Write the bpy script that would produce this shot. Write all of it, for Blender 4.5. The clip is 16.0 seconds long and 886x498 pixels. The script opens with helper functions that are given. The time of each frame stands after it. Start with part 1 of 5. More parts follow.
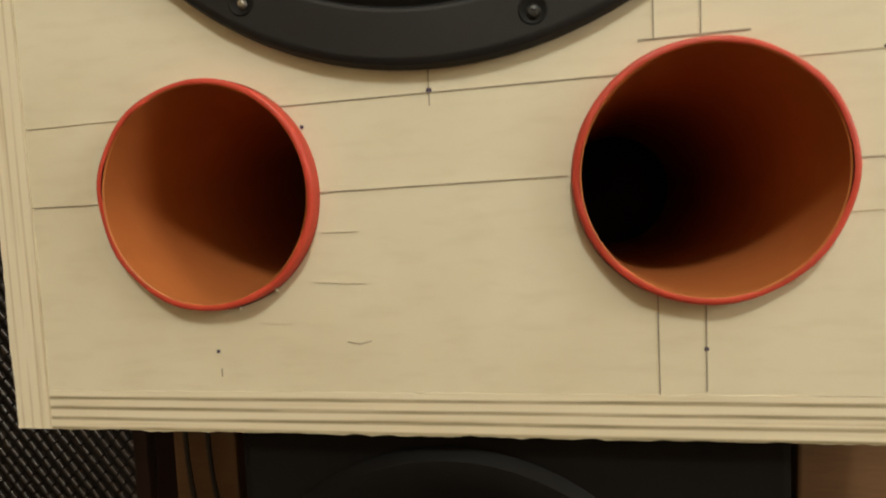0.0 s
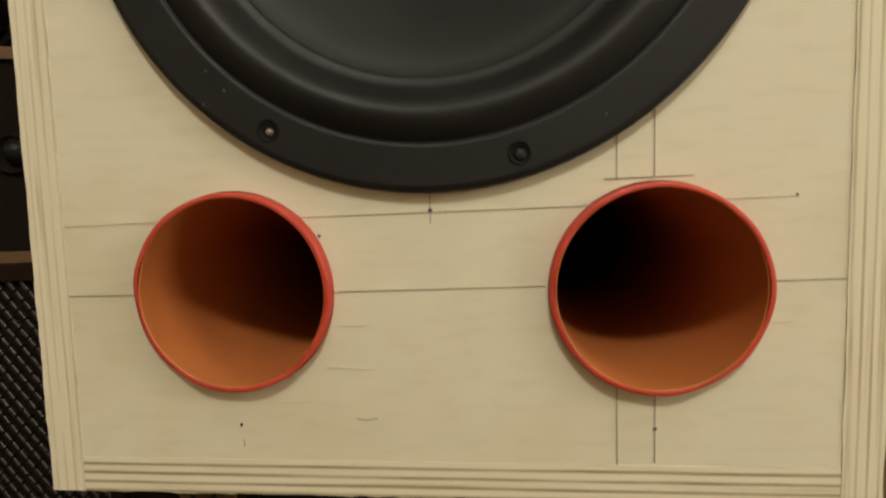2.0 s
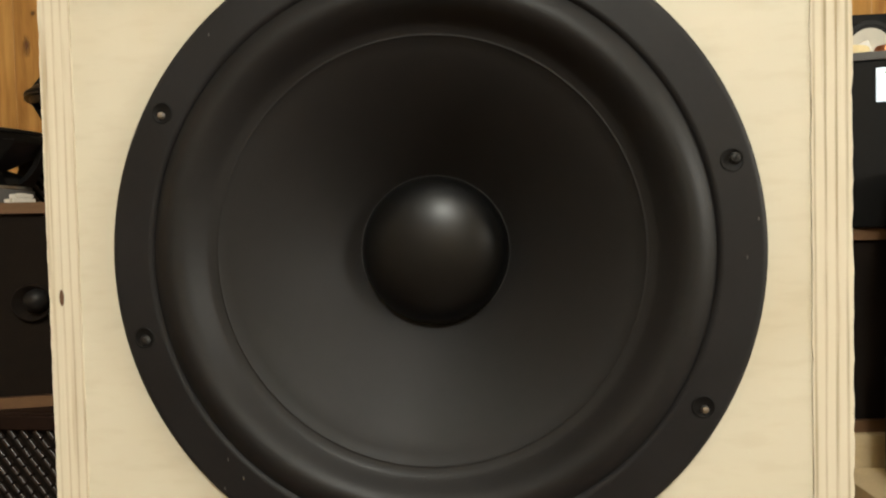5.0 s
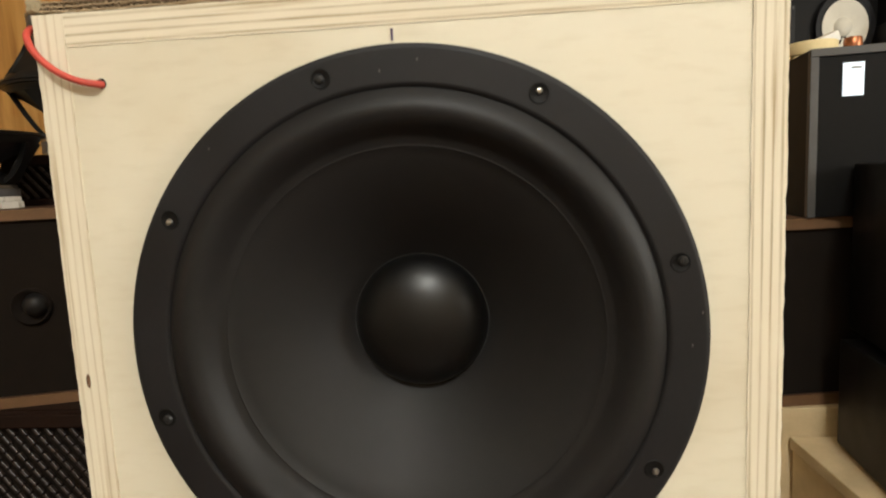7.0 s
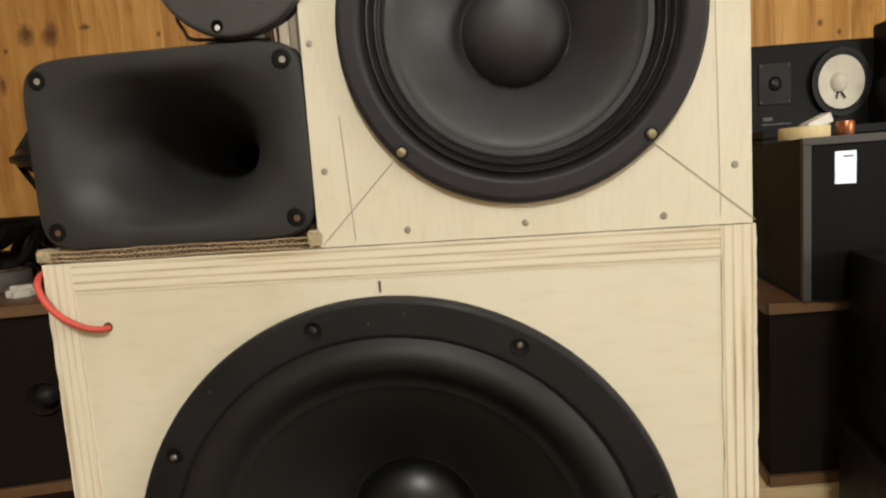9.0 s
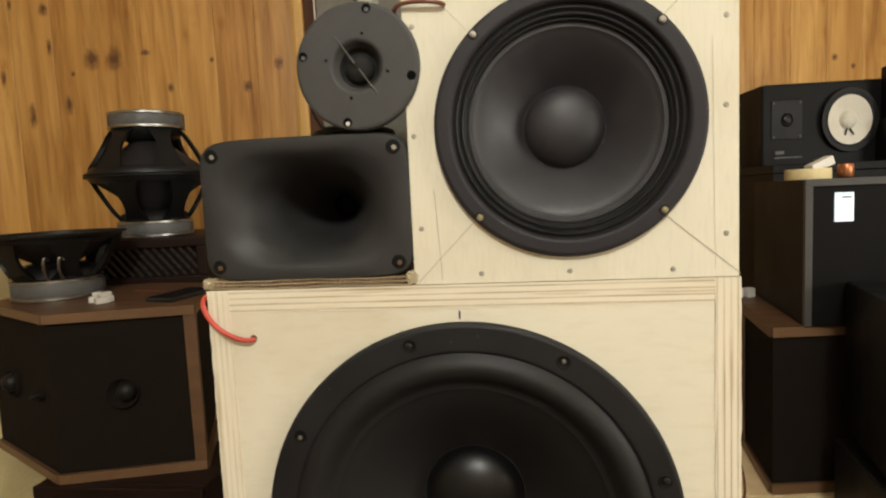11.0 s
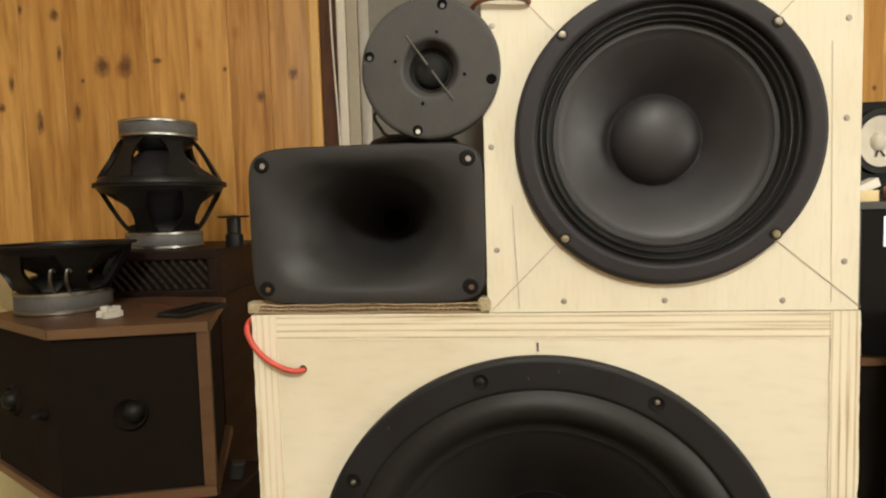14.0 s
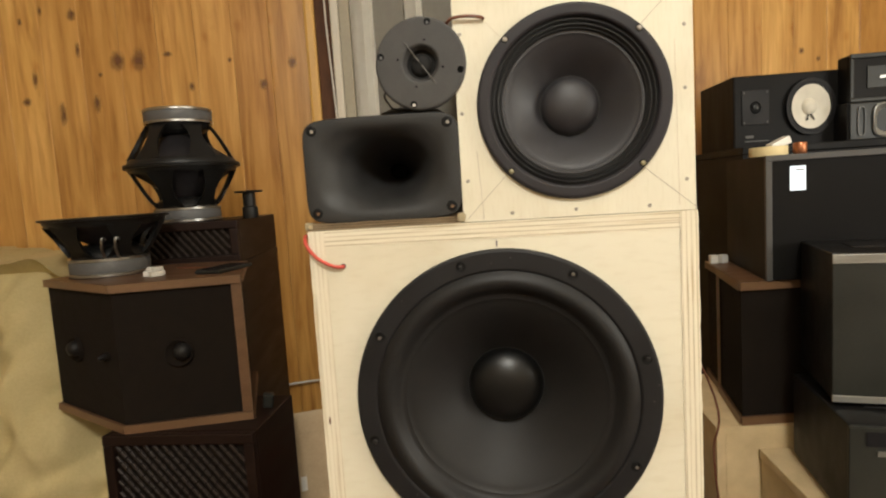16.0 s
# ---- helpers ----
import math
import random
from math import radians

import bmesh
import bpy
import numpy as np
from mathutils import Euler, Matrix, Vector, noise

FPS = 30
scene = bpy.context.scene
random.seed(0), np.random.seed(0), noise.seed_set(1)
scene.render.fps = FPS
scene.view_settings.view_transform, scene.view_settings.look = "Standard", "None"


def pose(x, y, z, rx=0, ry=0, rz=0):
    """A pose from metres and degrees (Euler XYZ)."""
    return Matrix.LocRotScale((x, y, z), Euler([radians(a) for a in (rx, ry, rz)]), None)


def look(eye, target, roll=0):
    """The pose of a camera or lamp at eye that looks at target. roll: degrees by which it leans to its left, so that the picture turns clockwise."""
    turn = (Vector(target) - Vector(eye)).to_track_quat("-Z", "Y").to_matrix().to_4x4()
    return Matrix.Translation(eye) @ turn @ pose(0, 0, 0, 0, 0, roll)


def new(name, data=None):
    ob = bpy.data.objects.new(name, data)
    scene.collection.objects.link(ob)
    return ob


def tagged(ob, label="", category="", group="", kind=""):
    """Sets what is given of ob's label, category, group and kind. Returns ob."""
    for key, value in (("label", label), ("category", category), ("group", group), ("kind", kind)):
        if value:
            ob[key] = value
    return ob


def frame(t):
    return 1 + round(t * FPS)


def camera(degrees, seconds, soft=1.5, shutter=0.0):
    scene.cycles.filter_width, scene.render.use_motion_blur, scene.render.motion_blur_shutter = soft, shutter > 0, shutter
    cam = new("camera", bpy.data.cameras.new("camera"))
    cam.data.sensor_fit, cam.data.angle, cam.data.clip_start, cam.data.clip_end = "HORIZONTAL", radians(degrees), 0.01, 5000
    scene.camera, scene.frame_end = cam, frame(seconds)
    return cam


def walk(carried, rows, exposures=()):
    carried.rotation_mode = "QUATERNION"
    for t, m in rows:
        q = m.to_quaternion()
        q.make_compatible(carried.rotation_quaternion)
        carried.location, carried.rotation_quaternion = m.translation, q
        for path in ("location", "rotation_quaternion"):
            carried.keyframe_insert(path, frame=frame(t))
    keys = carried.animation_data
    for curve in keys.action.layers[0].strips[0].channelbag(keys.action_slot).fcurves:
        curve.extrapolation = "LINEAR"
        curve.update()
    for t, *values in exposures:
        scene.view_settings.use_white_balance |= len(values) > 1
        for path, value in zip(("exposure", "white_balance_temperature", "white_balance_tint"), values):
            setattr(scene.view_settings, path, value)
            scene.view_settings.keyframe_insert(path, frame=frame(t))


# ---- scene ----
EXPOSURES = [(0.0, -0.52, 6320, 3), (1.5, -0.60, 6320, 3), (2.5, -0.70, 6320, 3), (3.2, -0.52, 6230, 3), (4.0, -0.28, 6080, 4), (6.5, -0.17, 5890, 7), (9.0, -0.40, 5930, 8), (12.0, -0.26, 6020, 6), (16.0, -0.14, 6130, 8)]
cam = camera(74, 16.0, soft=2.1, shutter=0.4)
PATH = [
    (0, (0.0405, -0.2250, 0.5093), (-0.1255, 0.7586, 0.4393), -2.61),
    (0.5, (0.0311, -0.2469, 0.5409), (-0.0865, 0.7357, 0.3972), -1.15),
    (1, (0.0288, -0.2636, 0.5450), (-0.0627, 0.7259, 0.4329), -1.45),
    (1.5, (0.0296, -0.2643, 0.5466), (-0.0558, 0.7264, 0.4405), -1.81),
    (2, (0.0315, -0.2646, 0.5608), (-0.0672, 0.7264, 0.4704), -1.65),
    (2.5, (0.0405, -0.2450, 0.5870), (-0.1023, 0.7444, 0.5588), -1.75),
    (3, (0.0412, -0.2384, 0.6197), (-0.0808, 0.7533, 0.6596), -0.45),
    (3.5, (0.0270, -0.2381, 0.6471), (-0.0152, 0.7601, 0.6897), -0.50),
    (4, (0.0354, -0.2433, 0.6745), (-0.0594, 0.7521, 0.6888), -0.58),
    (4.2, (0.0410, -0.2529, 0.6910), (-0.0671, 0.7411, 0.6762), -0.82),
    (6.3, (0.0393, -0.3020, 0.7696), (-0.0547, 0.6929, 0.7319), -2.20),
    (6.5, (0.0433, -0.3053, 0.7830), (-0.0455, 0.6876, 0.7041), -1.91),
    (7, (0.0466, -0.3120, 0.8062), (-0.0368, 0.6774, 0.6880), -2.76),
    (7.5, (0.0579, -0.2967, 0.8491), (-0.0389, 0.6901, 0.7191), -3.83),
    (8, (0.0660, -0.3016, 0.8729), (-0.0229, 0.6880, 0.7600), -3.07),
    (8.5, (0.0622, -0.3046, 0.9044), (-0.0297, 0.6845, 0.7893), -3.86),
    (9, (0.0653, -0.3125, 0.9344), (-0.0304, 0.6770, 0.8258), -3.91),
    (9.2, (0.0744, -0.3111, 0.9446), (-0.0516, 0.6744, 0.8301), -4.10),
    (11.3, (0.0244, -0.4331, 0.9745), (-0.1008, 0.5557, 0.8940), -2.31),
    (11.5, (0.0113, -0.4337, 0.9773), (-0.1214, 0.5547, 0.9033), -2.06),
    (12, (-0.0112, -0.4347, 0.9749), (-0.1395, 0.5541, 0.8991), -1.60),
    (12.5, (-0.0192, -0.4188, 0.9709), (-0.1329, 0.5715, 0.8910), -1.54),
    (13, (-0.0210, -0.4016, 0.9687), (-0.1288, 0.5897, 0.8924), -1.71),
    (13.5, (-0.0171, -0.3941, 0.9769), (-0.1277, 0.5980, 0.9163), -1.79),
    (14, (-0.0164, -0.3851, 0.9732), (-0.1324, 0.6059, 0.9063), -1.64),
    (14.5, (-0.0060, -0.3927, 0.9469), (-0.1061, 0.5988, 0.8628), -1.20),
    (15, (0.0081, -0.4516, 0.9473), (-0.0812, 0.5416, 0.8732), -2.97),
    (15.5, (0.0210, -0.5227, 0.9366), (-0.0752, 0.4686, 0.8472), -3.74),
    (16, (0.0063, -0.5947, 0.9373), (-0.0969, 0.3952, 0.8397), -3.60),
]
walk(cam, [(t, look(eye, target, roll)) for t, eye, target, roll in PATH], EXPOSURES)

# ---- world and lamps ----
world = bpy.data.worlds.new("world")
scene.world = world
world.use_nodes = True
world.node_tree.nodes["Background"].inputs[0].default_value = (1.0, 0.8, 0.6, 1)
world.node_tree.nodes["Background"].inputs[1].default_value = 0.02


bulb = bpy.data.lights.new("ceiling_lamp_light", "POINT")
bulb.energy, bulb.shadow_soft_size, bulb.color = 128, 0.14, (1.0, 0.94, 0.83)
new("ceiling_lamp_light", bulb).location = (0.25, -1.7, 2.2)
bulb = bpy.data.lights.new("wall_lamp_light", "POINT")
bulb.energy, bulb.shadow_soft_size, bulb.color = 80, 0.3, (1.0, 0.94, 0.83)
new("wall_lamp_light", bulb).location = (1.95, -0.7, 1.18)


# ---- materials ----
def nodes_of(name):
    m = bpy.data.materials.new(name)
    m.use_nodes = True
    t = m.node_tree
    return m, t, t.nodes["Principled BSDF"]


def node(t, kind, **inputs):
    n = t.nodes.new(kind)
    for k, v in inputs.items():
        n.inputs[k.replace("_", " ")].default_value = v
    return n


def ramp(t, fac, stops):
    r = t.nodes.new("ShaderNodeValToRGB")
    e = r.color_ramp.elements
    while len(e) < len(stops):
        e.new(0.5)
    for el, (p, c) in zip(e, stops):
        el.position, el.color = p, (*c, 1)
    t.links.new(fac, r.inputs[0])
    return r


def coords(t, scale, random_shift=False):
    c = t.nodes.new("ShaderNodeTexCoord")
    m = t.nodes.new("ShaderNodeMapping")
    m.inputs["Scale"].default_value = scale
    t.links.new(c.outputs["Object"], m.inputs["Vector"])
    if random_shift:
        o = t.nodes.new("ShaderNodeObjectInfo")
        v = t.nodes.new("ShaderNodeVectorMath")
        v.operation = "SCALE"
        v.inputs[0].default_value = (17.0, 29.0, 41.0)
        t.links.new(o.outputs["Random"], v.inputs["Scale"])
        t.links.new(v.outputs[0], m.inputs["Location"])
    return m.outputs[0]


def bump(t, bsdf, height, strength, distance):
    b = t.nodes.new("ShaderNodeBump")
    b.inputs["Strength"].default_value, b.inputs["Distance"].default_value = strength, distance
    t.links.new(height, b.inputs["Height"])
    t.links.new(b.outputs[0], bsdf.inputs["Normal"])


def plain(name, dark, light, rough=0.5, metal=0.0, scale=40.0, relief=0.15, depth=0.0006, stretch=(1, 1, 1), spec=0.5):
    """A surface that wanders between two colours, with fine grain and patchy gloss."""
    m, t, p = nodes_of(name)
    v = coords(t, stretch)
    big = node(t, "ShaderNodeTexNoise", Scale=scale * 0.15, Detail=4.0)
    fine = node(t, "ShaderNodeTexNoise", Scale=scale * 3, Detail=6.0)
    for n in (big, fine):
        t.links.new(v, n.inputs["Vector"])
    mix = node(t, "ShaderNodeMath")
    mix.operation = "MULTIPLY_ADD"
    t.links.new(fine.outputs[0], mix.inputs[0])
    mix.inputs[1].default_value = 0.4
    t.links.new(big.outputs[0], mix.inputs[2])
    r = ramp(t, mix.outputs[0], [(0.45, dark), (0.95, light)])
    t.links.new(r.outputs[0], p.inputs["Base Color"])
    rr = ramp(t, big.outputs[0], [(0.3, (max(rough - 0.07, 0.02),) * 3), (0.7, (min(rough + 0.07, 1),) * 3)])
    t.links.new(rr.outputs[0], p.inputs["Roughness"])
    p.inputs["Metallic"].default_value = metal
    p.inputs["Specular IOR Level"].default_value = spec
    if relief:
        bump(t, p, fine.outputs[0], relief, depth)
    return m


def birch(name, grain=(3, 40, 12), tone=1.0):
    """Bare birch veneer: pale, with faint flames and specks."""
    m, t, p = nodes_of(name)
    v = coords(t, grain)
    flame = node(t, "ShaderNodeTexNoise", Scale=1.6, Detail=8.0, Roughness=0.6, Distortion=0.6)
    t.links.new(v, flame.inputs["Vector"])
    pores = node(t, "ShaderNodeTexNoise", Scale=14.0, Detail=5.0)
    t.links.new(v, pores.inputs["Vector"])
    r = ramp(t, flame.outputs[0], [(0.25, (0.66 * tone, 0.618 * tone, 0.484 * tone)), (0.55, (0.675 * tone, 0.635 * tone, 0.503 * tone)), (0.8, (0.69 * tone, 0.652 * tone, 0.522 * tone))])
    d = ramp(t, pores.outputs[0], [(0.3, (0.95, 0.94, 0.92)), (0.5, (1, 1, 1))])
    dirt = node(t, "ShaderNodeTexNoise", Scale=6.0, Detail=3.0)
    c = t.nodes.new("ShaderNodeTexCoord")
    t.links.new(c.outputs["Object"], dirt.inputs["Vector"])
    dr = ramp(t, dirt.outputs[0], [(0.32, (0.9, 0.87, 0.82)), (0.5, (1, 1, 1))])
    a = node(t, "ShaderNodeMixRGB", Fac=1.0)
    b = node(t, "ShaderNodeMixRGB", Fac=1.0)
    a.blend_type = b.blend_type = "MULTIPLY"
    t.links.new(r.outputs[0], a.inputs[1])
    t.links.new(d.outputs[0], a.inputs[2])
    t.links.new(a.outputs[0], b.inputs[1])
    t.links.new(dr.outputs[0], b.inputs[2])
    t.links.new(b.outputs[0], p.inputs["Base Color"])
    p.inputs["Roughness"].default_value = 0.6
    bump(t, p, pores.outputs[0], 0.12, 0.0004)
    return m


def ply_edge(name, axis, along, ink, first):
    """Cut plywood edge: layers across the thickness, with torn dark fibres."""
    m, t, p = nodes_of(name)
    c = t.nodes.new("ShaderNodeTexCoord")
    s = t.nodes.new("ShaderNodeSeparateXYZ")
    t.links.new(c.outputs["Object"], s.inputs[0])
    stretch = [230.0, 230.0, 230.0]
    stretch["XYZ".index(along)] = 8.0
    v = coords(t, stretch)
    wob = node(t, "ShaderNodeTexNoise", Scale=1.0, Detail=5.0)
    t.links.new(v, wob.inputs["Vector"])
    k = node(t, "ShaderNodeMath")
    k.operation = "MULTIPLY_ADD"
    t.links.new(wob.outputs[0], k.inputs[0])
    k.inputs[1].default_value = 0.0014
    t.links.new(s.outputs[axis], k.inputs[2])
    f = node(t, "ShaderNodeMath")
    f.operation = "MULTIPLY"
    t.links.new(k.outputs[0], f.inputs[0])
    f.inputs[1].default_value = 2 * math.pi / 0.0046
    w = node(t, "ShaderNodeMath")
    w.operation = "SINE"
    t.links.new(f.outputs[0], w.inputs[0])
    long = [26.0, 26.0, 26.0]
    long["XYZ".index(axis)] = 430.0
    long["XYZ".index(along)] = 11.0
    worn = node(t, "ShaderNodeTexNoise", Scale=1.0, Detail=6.0, Roughness=0.7)
    t.links.new(coords(t, long), worn.inputs["Vector"])
    gap = node(t, "ShaderNodeMapRange", From_Min=0.34, From_Max=0.6, To_Min=0.45, To_Max=1.1)
    t.links.new(worn.outputs[0], gap.inputs[0])
    cut = node(t, "ShaderNodeMath")
    cut.operation = "MULTIPLY"
    t.links.new(w.outputs[0], cut.inputs[0])
    t.links.new(gap.outputs[0], cut.inputs[1])
    band = ramp(t, cut.outputs[0], [(first, (0.7, 0.645, 0.51)), (first + 0.38, (0.57, 0.5, 0.36)), (0.97, ink)])
    torn = ramp(t, wob.outputs[0], [(0.3, (0.72, 0.65, 0.54)), (0.43, (0.97, 0.96, 0.94)), (0.62, (1, 1, 1))])
    x = node(t, "ShaderNodeMixRGB", Fac=1.0)
    x.blend_type = "MULTIPLY"
    t.links.new(band.outputs[0], x.inputs[1])
    t.links.new(torn.outputs[0], x.inputs[2])
    t.links.new(x.outputs[0], p.inputs["Base Color"])
    p.inputs["Roughness"].default_value = 0.75
    bump(t, p, wob.outputs[0], 0.5, 0.001)
    return m


def pine(name, light, mid, dark, gloss=0.35):
    """Varnished pine board standing on end, with rings and dark knots; every board differs."""
    m, t, p = nodes_of(name)
    v = coords(t, (7.0, 7.0, 0.55), True)
    g = node(t, "ShaderNodeTexNoise", Scale=2.6, Detail=7.0, Roughness=0.62, Distortion=1.2)
    t.links.new(v, g.inputs["Vector"])
    r = ramp(t, g.outputs[0], [(0.3, dark), (0.48, mid), (0.7, light)])
    streak = node(t, "ShaderNodeTexNoise", Scale=6.5, Detail=5.0)
    t.links.new(v, streak.inputs["Vector"])
    sr = ramp(t, streak.outputs[0], [(0.3, (0.66, 0.54, 0.4)), (0.47, (0.95, 0.92, 0.87)), (0.6, (1, 1, 1))])
    a = node(t, "ShaderNodeMixRGB", Fac=0.8)
    a.blend_type = "MULTIPLY"
    t.links.new(r.outputs[0], a.inputs[1])
    t.links.new(sr.outputs[0], a.inputs[2])
    kv = coords(t, (9.0, 9.0, 6.0), True)
    sx = t.nodes.new("ShaderNodeSeparateXYZ")
    cx = t.nodes.new("ShaderNodeCombineXYZ")
    t.links.new(kv, sx.inputs[0])
    t.links.new(sx.outputs[0], cx.inputs[0])
    t.links.new(sx.outputs[2], cx.inputs[1])
    wv = node(t, "ShaderNodeTexNoise", Scale=3.0, Detail=2.0)
    t.links.new(kv, wv.inputs["Vector"])
    wm = t.nodes.new("ShaderNodeVectorMath")
    wm.operation = "MULTIPLY_ADD"
    t.links.new(wv.outputs["Color"], wm.inputs[0])
    wm.inputs[1].default_value = (0.12, 0.12, 0.0)
    t.links.new(cx.outputs[0], wm.inputs[2])
    rare = node(t, "ShaderNodeTexNoise", Scale=0.55, Detail=1.0)
    t.links.new(kv, rare.inputs["Vector"])
    k = node(t, "ShaderNodeTexVoronoi", Scale=0.72, Randomness=1.0)
    k.voronoi_dimensions = "2D"
    t.links.new(wm.outputs[0], k.inputs["Vector"])
    size = node(t, "ShaderNodeMapRange", From_Min=0.38, From_Max=0.62, To_Min=0.11, To_Max=0.24)
    t.links.new(rare.outputs[0], size.inputs[0])
    grown = node(t, "ShaderNodeMath")
    grown.operation = "ADD"
    t.links.new(k.outputs["Distance"], grown.inputs[0])
    t.links.new(size.outputs[0], grown.inputs[1])
    kr = ramp(t, grown.outputs[0], [(0.05, (0.24, 0.11, 0.05)), (0.085, (0.45, 0.25, 0.13)), (0.13, (0.88, 0.76, 0.6)), (0.24, (1, 1, 1))])
    b = node(t, "ShaderNodeMixRGB", Fac=1.0)
    b.blend_type = "MULTIPLY"
    t.links.new(a.outputs[0], b.inputs[1])
    t.links.new(kr.outputs[0], b.inputs[2])
    o = t.nodes.new("ShaderNodeObjectInfo")
    tone = ramp(t, o.outputs["Random"], [(0.0, (0.7, 0.61, 0.5)), (1.0, (1.0, 1.0, 1.0))])
    e = node(t, "ShaderNodeMixRGB", Fac=1.0)
    e.blend_type = "MULTIPLY"
    t.links.new(b.outputs[0], e.inputs[1])
    t.links.new(tone.outputs[0], e.inputs[2])
    t.links.new(e.outputs[0], p.inputs["Base Color"])
    p.inputs["Roughness"].default_value = gloss
    bump(t, p, streak.outputs[0], 0.1, 0.0006)
    return m


def knot_wood(name):
    """A knot fading into the board round it."""
    m, t, p = nodes_of(name)
    c = t.nodes.new("ShaderNodeTexCoord")
    o = t.nodes.new("ShaderNodeObjectInfo")
    shift = t.nodes.new("ShaderNodeVectorMath")
    shift.operation = "ADD"
    t.links.new(c.outputs["Object"], shift.inputs[0])
    t.links.new(o.outputs["Random"], shift.inputs[1])
    n = node(t, "ShaderNodeTexNoise", Scale=2.2, Detail=5.0, Roughness=0.65)
    t.links.new(shift.outputs[0], n.inputs["Vector"])
    far = t.nodes.new("ShaderNodeVectorMath")
    far.operation = "LENGTH"
    t.links.new(c.outputs["Object"], far.inputs[0])
    d = node(t, "ShaderNodeMath")
    d.operation = "MULTIPLY_ADD"
    t.links.new(n.outputs[0], d.inputs[0])
    d.inputs[1].default_value = 0.9
    t.links.new(far.outputs["Value"], d.inputs[2])
    col = ramp(t, d.outputs[0], [(0.45, (0.1, 0.04, 0.022)), (0.8, (0.19, 0.08, 0.035)), (1.0, (0.3, 0.14, 0.05))])
    t.links.new(col.outputs[0], p.inputs["Base Color"])
    fade = node(t, "ShaderNodeMapRange", From_Min=0.62, From_Max=1.3, To_Min=0.92, To_Max=0.0)
    t.links.new(d.outputs[0], fade.inputs[0])
    t.links.new(fade.outputs[0], p.inputs["Alpha"])
    p.inputs["Roughness"].default_value = 0.4
    return m


M_BIRCH = birch("birch_face")
M_BIRCH_UP = birch("birch_face_upright", (30, 40, 4))
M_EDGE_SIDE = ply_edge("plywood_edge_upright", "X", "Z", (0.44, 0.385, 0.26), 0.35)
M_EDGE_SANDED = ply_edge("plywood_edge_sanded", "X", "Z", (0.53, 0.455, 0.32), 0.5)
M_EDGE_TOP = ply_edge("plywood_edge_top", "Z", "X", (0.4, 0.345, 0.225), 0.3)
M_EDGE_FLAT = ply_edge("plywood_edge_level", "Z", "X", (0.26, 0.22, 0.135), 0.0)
M_PINE = pine("varnished_pine", (0.8, 0.49, 0.165), (0.62, 0.35, 0.095), (0.41, 0.2, 0.05))
M_KNOT = knot_wood("pine_knot")
M_BLACK_RIM = plain("satin_black_metal", (0.0064, 0.006, 0.0066), (0.0105, 0.0099, 0.0108), 0.58, scale=120, relief=0.25, depth=0.0002, spec=0.3)
M_RUBBER = plain("black_rubber", (0.0092, 0.0086, 0.0086), (0.0138, 0.013, 0.0129), 0.5, scale=60, relief=0.1, spec=0.25)
M_CONE = plain("black_polypropylene_cone", (0.007, 0.0065, 0.0065), (0.0106, 0.01, 0.0098), 0.56, scale=50, relief=0.1, spec=0.3)
M_CAP = plain("black_dust_cap", (0.002, 0.002, 0.002), (0.0035, 0.0035, 0.0035), 0.37, scale=50, relief=0.05, spec=0.36)
M_PAPER = plain("black_paper_cone", (0.0145, 0.0135, 0.0158), (0.022, 0.0206, 0.0238), 0.52, scale=260, relief=0.3, depth=0.0003, spec=0.5)
M_CLOTH_ROLL = plain("doped_cloth_surround", (0.008, 0.008, 0.008), (0.016, 0.016, 0.016), 0.42, scale=200, relief=0.5, depth=0.0004, spec=0.4)
M_FLANGE = plain("black_stamped_flange", (0.0132, 0.0112, 0.0135), (0.0198, 0.0172, 0.0203), 0.62, scale=120, relief=0.25, depth=0.0002, spec=0.35)
M_GLUE = plain("dried_glue", (0.01, 0.01, 0.0105), (0.05, 0.05, 0.05), 0.3, scale=110, relief=0.4)
M_HORN = plain("moulded_black_plastic", (0.0172, 0.0167, 0.0163), (0.026, 0.0254, 0.025), 0.56, scale=140, relief=0.3, depth=0.0002, spec=0.38)
M_TWEETER = plain("grey_painted_plate", (0.043, 0.041, 0.04), (0.058, 0.056, 0.054), 0.6, scale=260, relief=0.3, depth=0.0002, spec=0.3)
M_SILK = plain("black_silk_dome", (0.011, 0.0105, 0.0105), (0.018, 0.0175, 0.017), 0.75, scale=300, relief=0.3, spec=0.2)
M_RED_RIM = plain("red_plastic_rim", (0.42, 0.035, 0.022), (0.56, 0.06, 0.03), 0.5, scale=90, relief=0.3, depth=0.0006)
M_ORANGE = plain("orange_sewer_pipe", (0.41, 0.125, 0.036), (0.49, 0.165, 0.048), 0.42, scale=30, relief=0.08, spec=0.35)
M_STEEL = plain("zinc_steel", (0.45, 0.44, 0.42), (0.65, 0.63, 0.6), 0.3, 1.0, scale=90)
M_BRASS = plain("yellow_zinc_screw", (0.3, 0.27, 0.17), (0.5, 0.45, 0.29), 0.4, 0.8, scale=90)
M_DARKSCREW = plain("black_oxide_screw", (0.02, 0.02, 0.02), (0.05, 0.05, 0.05), 0.4, 0.6, scale=90)
M_NAIL = plain("grey_nail_head", (0.26, 0.235, 0.2), (0.45, 0.41, 0.35), 0.5, 0.6, scale=200)
M_PENCIL = plain("graphite_line", (0.2, 0.165, 0.125), (0.4, 0.335, 0.25), 0.6, scale=300, relief=0)
M_FAINT = plain("faint_graphite", (0.5, 0.43, 0.32), (0.64, 0.57, 0.44), 0.6, scale=300, relief=0)
